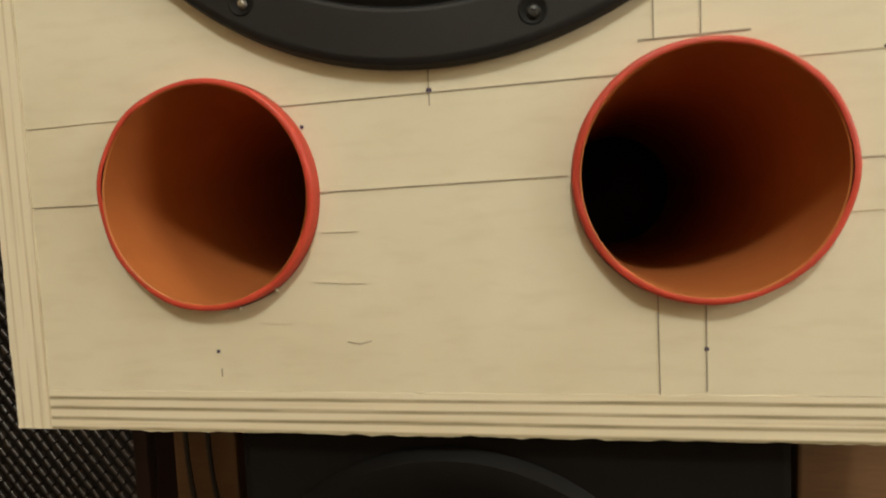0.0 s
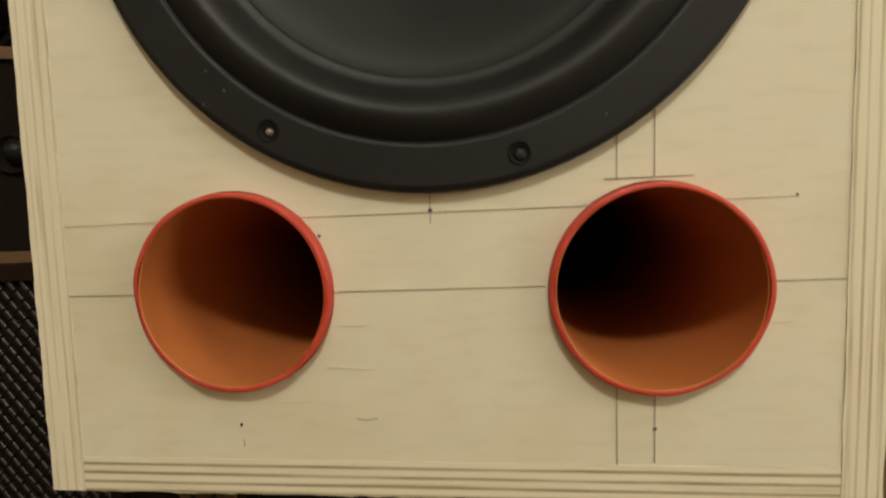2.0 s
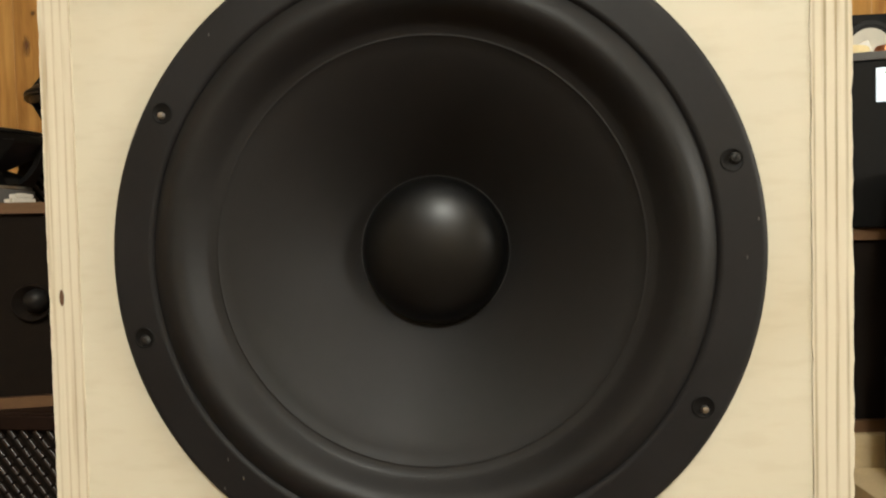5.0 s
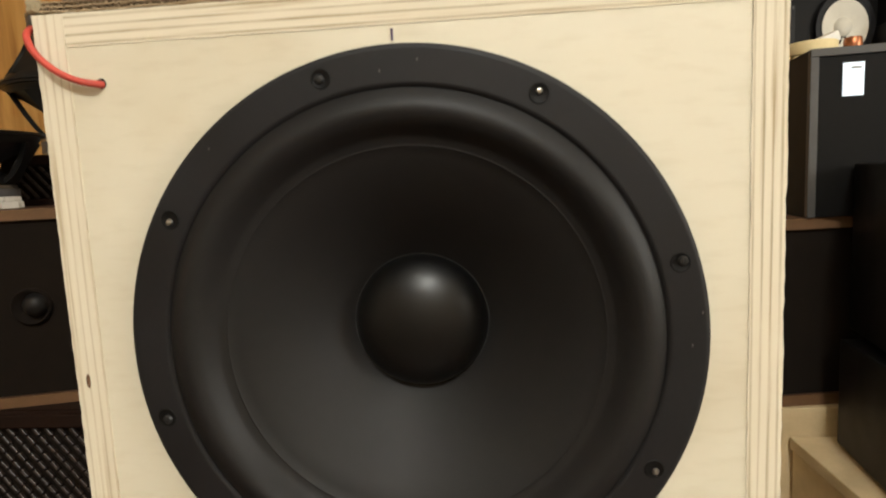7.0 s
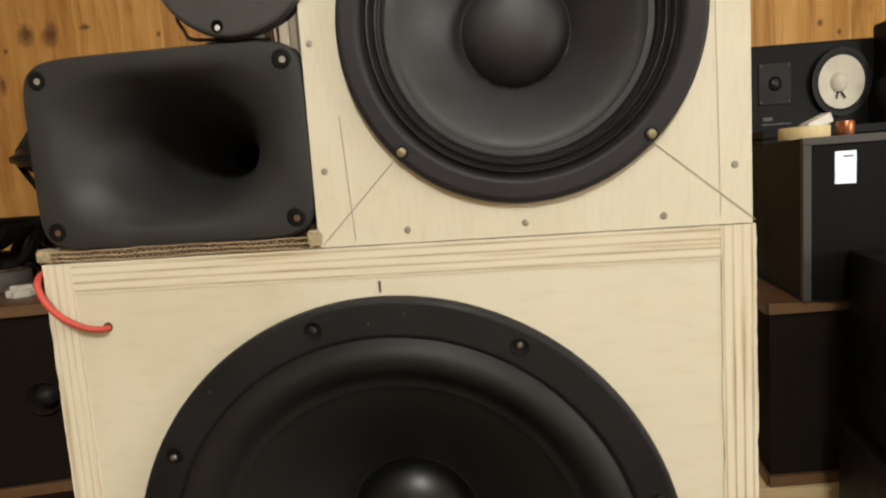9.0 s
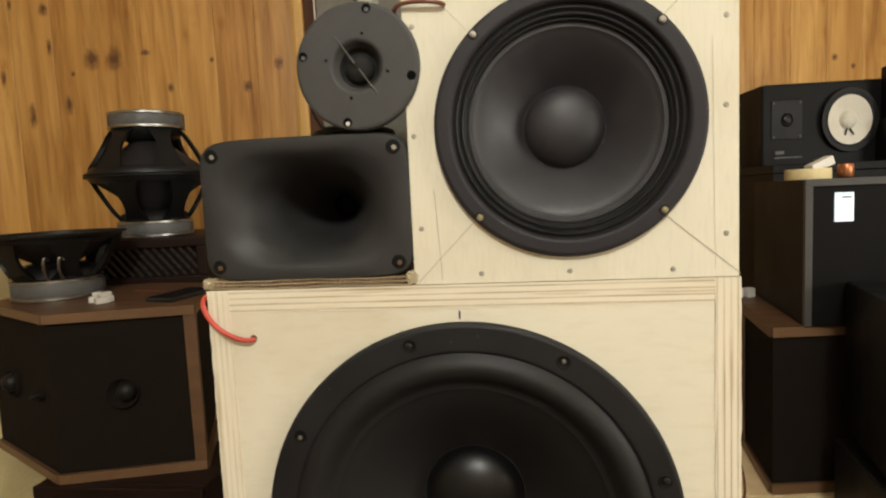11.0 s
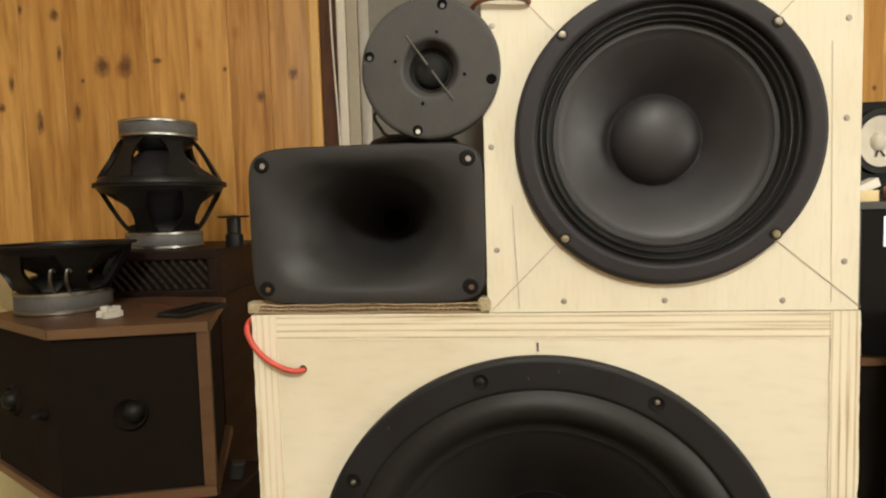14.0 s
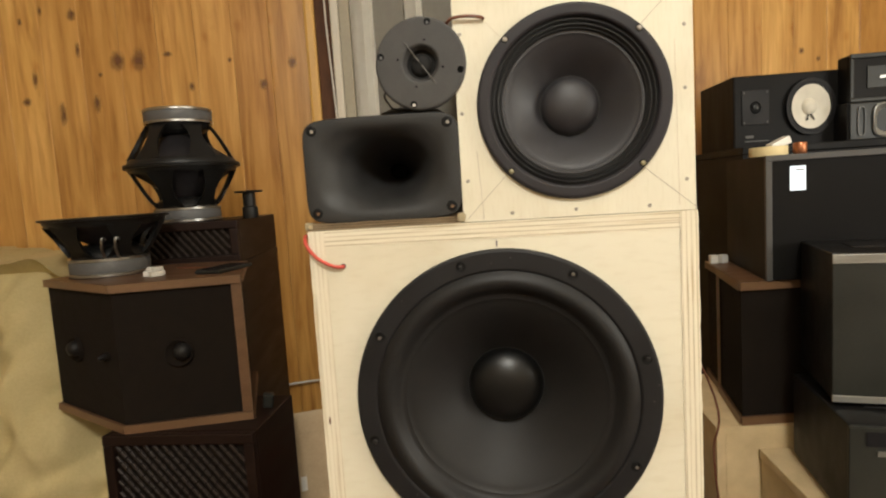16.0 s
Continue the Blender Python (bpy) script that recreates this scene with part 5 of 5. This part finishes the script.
part("bezel", slab(-0.085, 0.165, 0.0, 0.0058, 0.004, 0.099, 0.002), M_AMPFACE, cs)
bm = bmesh.new()
rings = []
for a, n, z in ((0.046, 4, 0.0), (0.046, 4, 0.006), (0.043, 4, 0.008), (0.039, 3.5, 0.006), (0.03, 2.4, -0.004), (0.012, 2, -0.003)):
    rings.append([bm.verts.new((*superellipse(a, a * 0.98, n, k, 64), z)) for k in range(64)])
for p, q in zip(rings, rings[1:]):
    for k in range(64):
        bm.faces.new((p[k], p[(k + 1) % 64], q[(k + 1) % 64], q[k]))
bm.faces.new(rings[-1])
part("oval_driver", bm, M_ALU, cs, "silver grey driver", True, pose(0.015, 0, 0.0515, 90))
bm = bmesh.new()
rings = []
for a, c, z in ((0.01, 0.038, 0), (0.01, 0.038, 0.004), (0.0075, 0.0355, 0.004), (0.0075, 0.0355, 0.0)):
    rings.append([bm.verts.new((*superellipse(a, c, 4, k, 40), z)) for k in range(40)])
for p, q in zip(rings, rings[1:]):
    for k in range(40):
        bm.faces.new((p[k], p[(k + 1) % 40], q[(k + 1) % 40], q[k]))
part("port_ring", bm, M_FERRITE, cs, "pale slot ring", True, pose(-0.058, 0, 0.0515, 90))


def amplifier(m, w, d, h, label, silver_top=False, small=False):
    top = thing("amplifier", m, label, "amplifier", "stacked amplifiers")
    part("case", slab(0, w, 0.008, d, 0.006, h, 0.003), M_AMP, top)
    part("face", slab(-0.002, w + 0.002, 0.0, 0.0078, 0.004, h - 0.001, 0.0015), M_AMPFACE, top)
    if silver_top:
        part("trim_strip", slab(-0.003, w + 0.003, -0.003, -0.0002, h - 0.016, h - 0.001, 0.001), M_ALU, top, "silver trim strip")
        part("trim_strip", slab(-0.003, w + 0.003, -0.003, -0.0002, 0.006, 0.017, 0.001), M_ALU, top, "silver trim strip")
    else:
        part("badge", slab(0.035, 0.055, -0.002, -0.0002, h - 0.045, h - 0.037), M_ALU, top, "small silver badge")
        part("window", slab(0.02, w - 0.06, -0.0018, -0.0002, h - 0.03, h - 0.008, 0.0005), M_PHONE, top, "dark display window")
        for k in range(7):
            part("knob", turned([(0.008, 0.0), (0.0078, 0.012), (0.006, 0.014), (0, 0.0142)], 20), M_ALU if k % 2 == 0 else M_AMP, top, "round knob", True, pose(0.03 + 0.055 * k, -0.0002, 0.035, 90))
    for fx in (0.04, w - 0.04):
        for fy in (0.04, d - 0.04):
            part("foot", turned([(0, 0), (0.014, 0), (0.014, 0.0058), (0, 0.0058)], 16), M_RUBBER, top, "rubber foot", False, pose(fx, fy, 0))
    part("vent", slab(0.05, w - 0.05, 0.08, d - 0.06, h + 0.0002, h + 0.002), M_RUBBER, top, "vented lid")
    return top


amplifier(pose(0.508, 0.308, 0.3865, 0, 0, -8), 0.43, 0.255, 0.163, "black stereo amplifier with small knobs on the pale chest")
amplifier(pose(0.526, 0.388, 0.552, 0, 0, -12.7), 0.42, 0.205, 0.248, "tall black amplifier with silver trim strips", True)

# odds and ends behind the test cabinet
rag = part("paper_heap", cloth_drape(-0.05, 0.04, 0, 0.0, 0.63, 1.5, 0.012, 0.3), M_SHEET, None, "", True)
rag.matrix_world = pose(0.45, 1.0, 0)
tagged(rag, "crumpled pale paper standing behind the cabinets", "paper")
for k in range(2):
    cn = part("white_plug", slab(-0.009, 0.009, -0.009, 0.009, 0, 0.02, 0.002), M_WHITE, None, "", False, pose(0.51 + 0.022 * k, 0.88, 0.7225, 0, 0, 20 * k))
    tagged(cn, "small white plug on the wedge speaker", "plug", "white plugs")
w = part("hanging_wire", tube([(0.40, 0.92, 0.66), (0.405, 0.58, 0.5), (0.395, 0.56, 0.4), (0.4, 0.55, 0.3), (0.42, 0.55, 0.2), (0.43, 0.56, 0.0)], 0.0022), M_BROWN_WIRE, None, "", True)
tagged(w, "thin brown wire hanging beside the particle board box", "wire")

# ---- boards of the pine wall ----
PITCH = 0.125
shared = None
for i in range(int((U1 - U0) / PITCH)):
    u = U0 - 0.0295 + PITCH * (i + 0.5)
    if -0.36 < u < 0.42:
        continue
    if shared is None:
        bm = bmesh.new()
        hw = PITCH / 2 - 0.0003
        prof = [(-hw, 0.0), (-hw, -0.0105), (-hw + 0.002, -0.012), (hw - 0.002, -0.012), (hw, -0.0105), (hw, 0.0)]
        lo = [bm.verts.new((x, y, 0.0)) for x, y in prof]
        hi = [bm.verts.new((x, y, H - 0.002)) for x, y in prof]
        for k in range(len(prof)):
            j = (k + 1) % len(prof)
            bm.faces.new((lo[k], lo[j], hi[j], hi[k]))
        bm.faces.new(lo)
        bm.faces.new(hi)
        shared = part("board", bm, M_PINE, wall_north, "", False, pose(u, V1 - 0.001, 0.001))
    else:
        again(shared, pose(u, V1 - 0.001, 0.001), wall_north)

# large knots in the boards: place along the wall, height, half width, half height
knot = None
for u, z, a, c in (
    (-1.285, 1.394, 0.0089, 0.0288), (-1.32, 1.321, 0.0133, 0.0133), (-1.208, 1.275, 0.0119, 0.0368), (-1.138, 1.483, 0.0076, 0.0238), (-1.146, 1.598, 0.0132, 0.0176),
    (-1.095, 1.305, 0.0106, 0.0275), (-1.073, 1.399, 0.0064, 0.0085), (-1.014, 1.442, 0.0231, 0.0295), (-0.945, 1.441, 0.0208, 0.0353), (-0.848, 1.457, 0.0143, 0.0082),
    (-0.778, 1.346, 0.009, 0.014), (-0.643, 1.428, 0.0069, 0.0089), (-0.537, 1.342, 0.0135, 0.0174), (-0.434, 1.411, 0.0145, 0.0212), (-1.312, 1.581, 0.0068, 0.0114),
    (-1.245, 1.614, 0.006, 0.0144), (1.397, 1.365, 0.0101, 0.0113), (1.462, 1.334, 0.0076, 0.0102), (1.045, 0.794, 0.0092, 0.0092),
):
    spot = pose(u, V1 - 0.0132, z, 90) @ Matrix.Diagonal((a * 1.5, c * 1.5, 0.001, 1))
    if knot is None:
        knot = part("knot", turned([(0, 0.3), (0.5, 0.25), (1.0, 0.0)], 24), M_KNOT, wall_north, "dark pine knot", True, spot)
    else:
        again(knot, spot, wall_north)
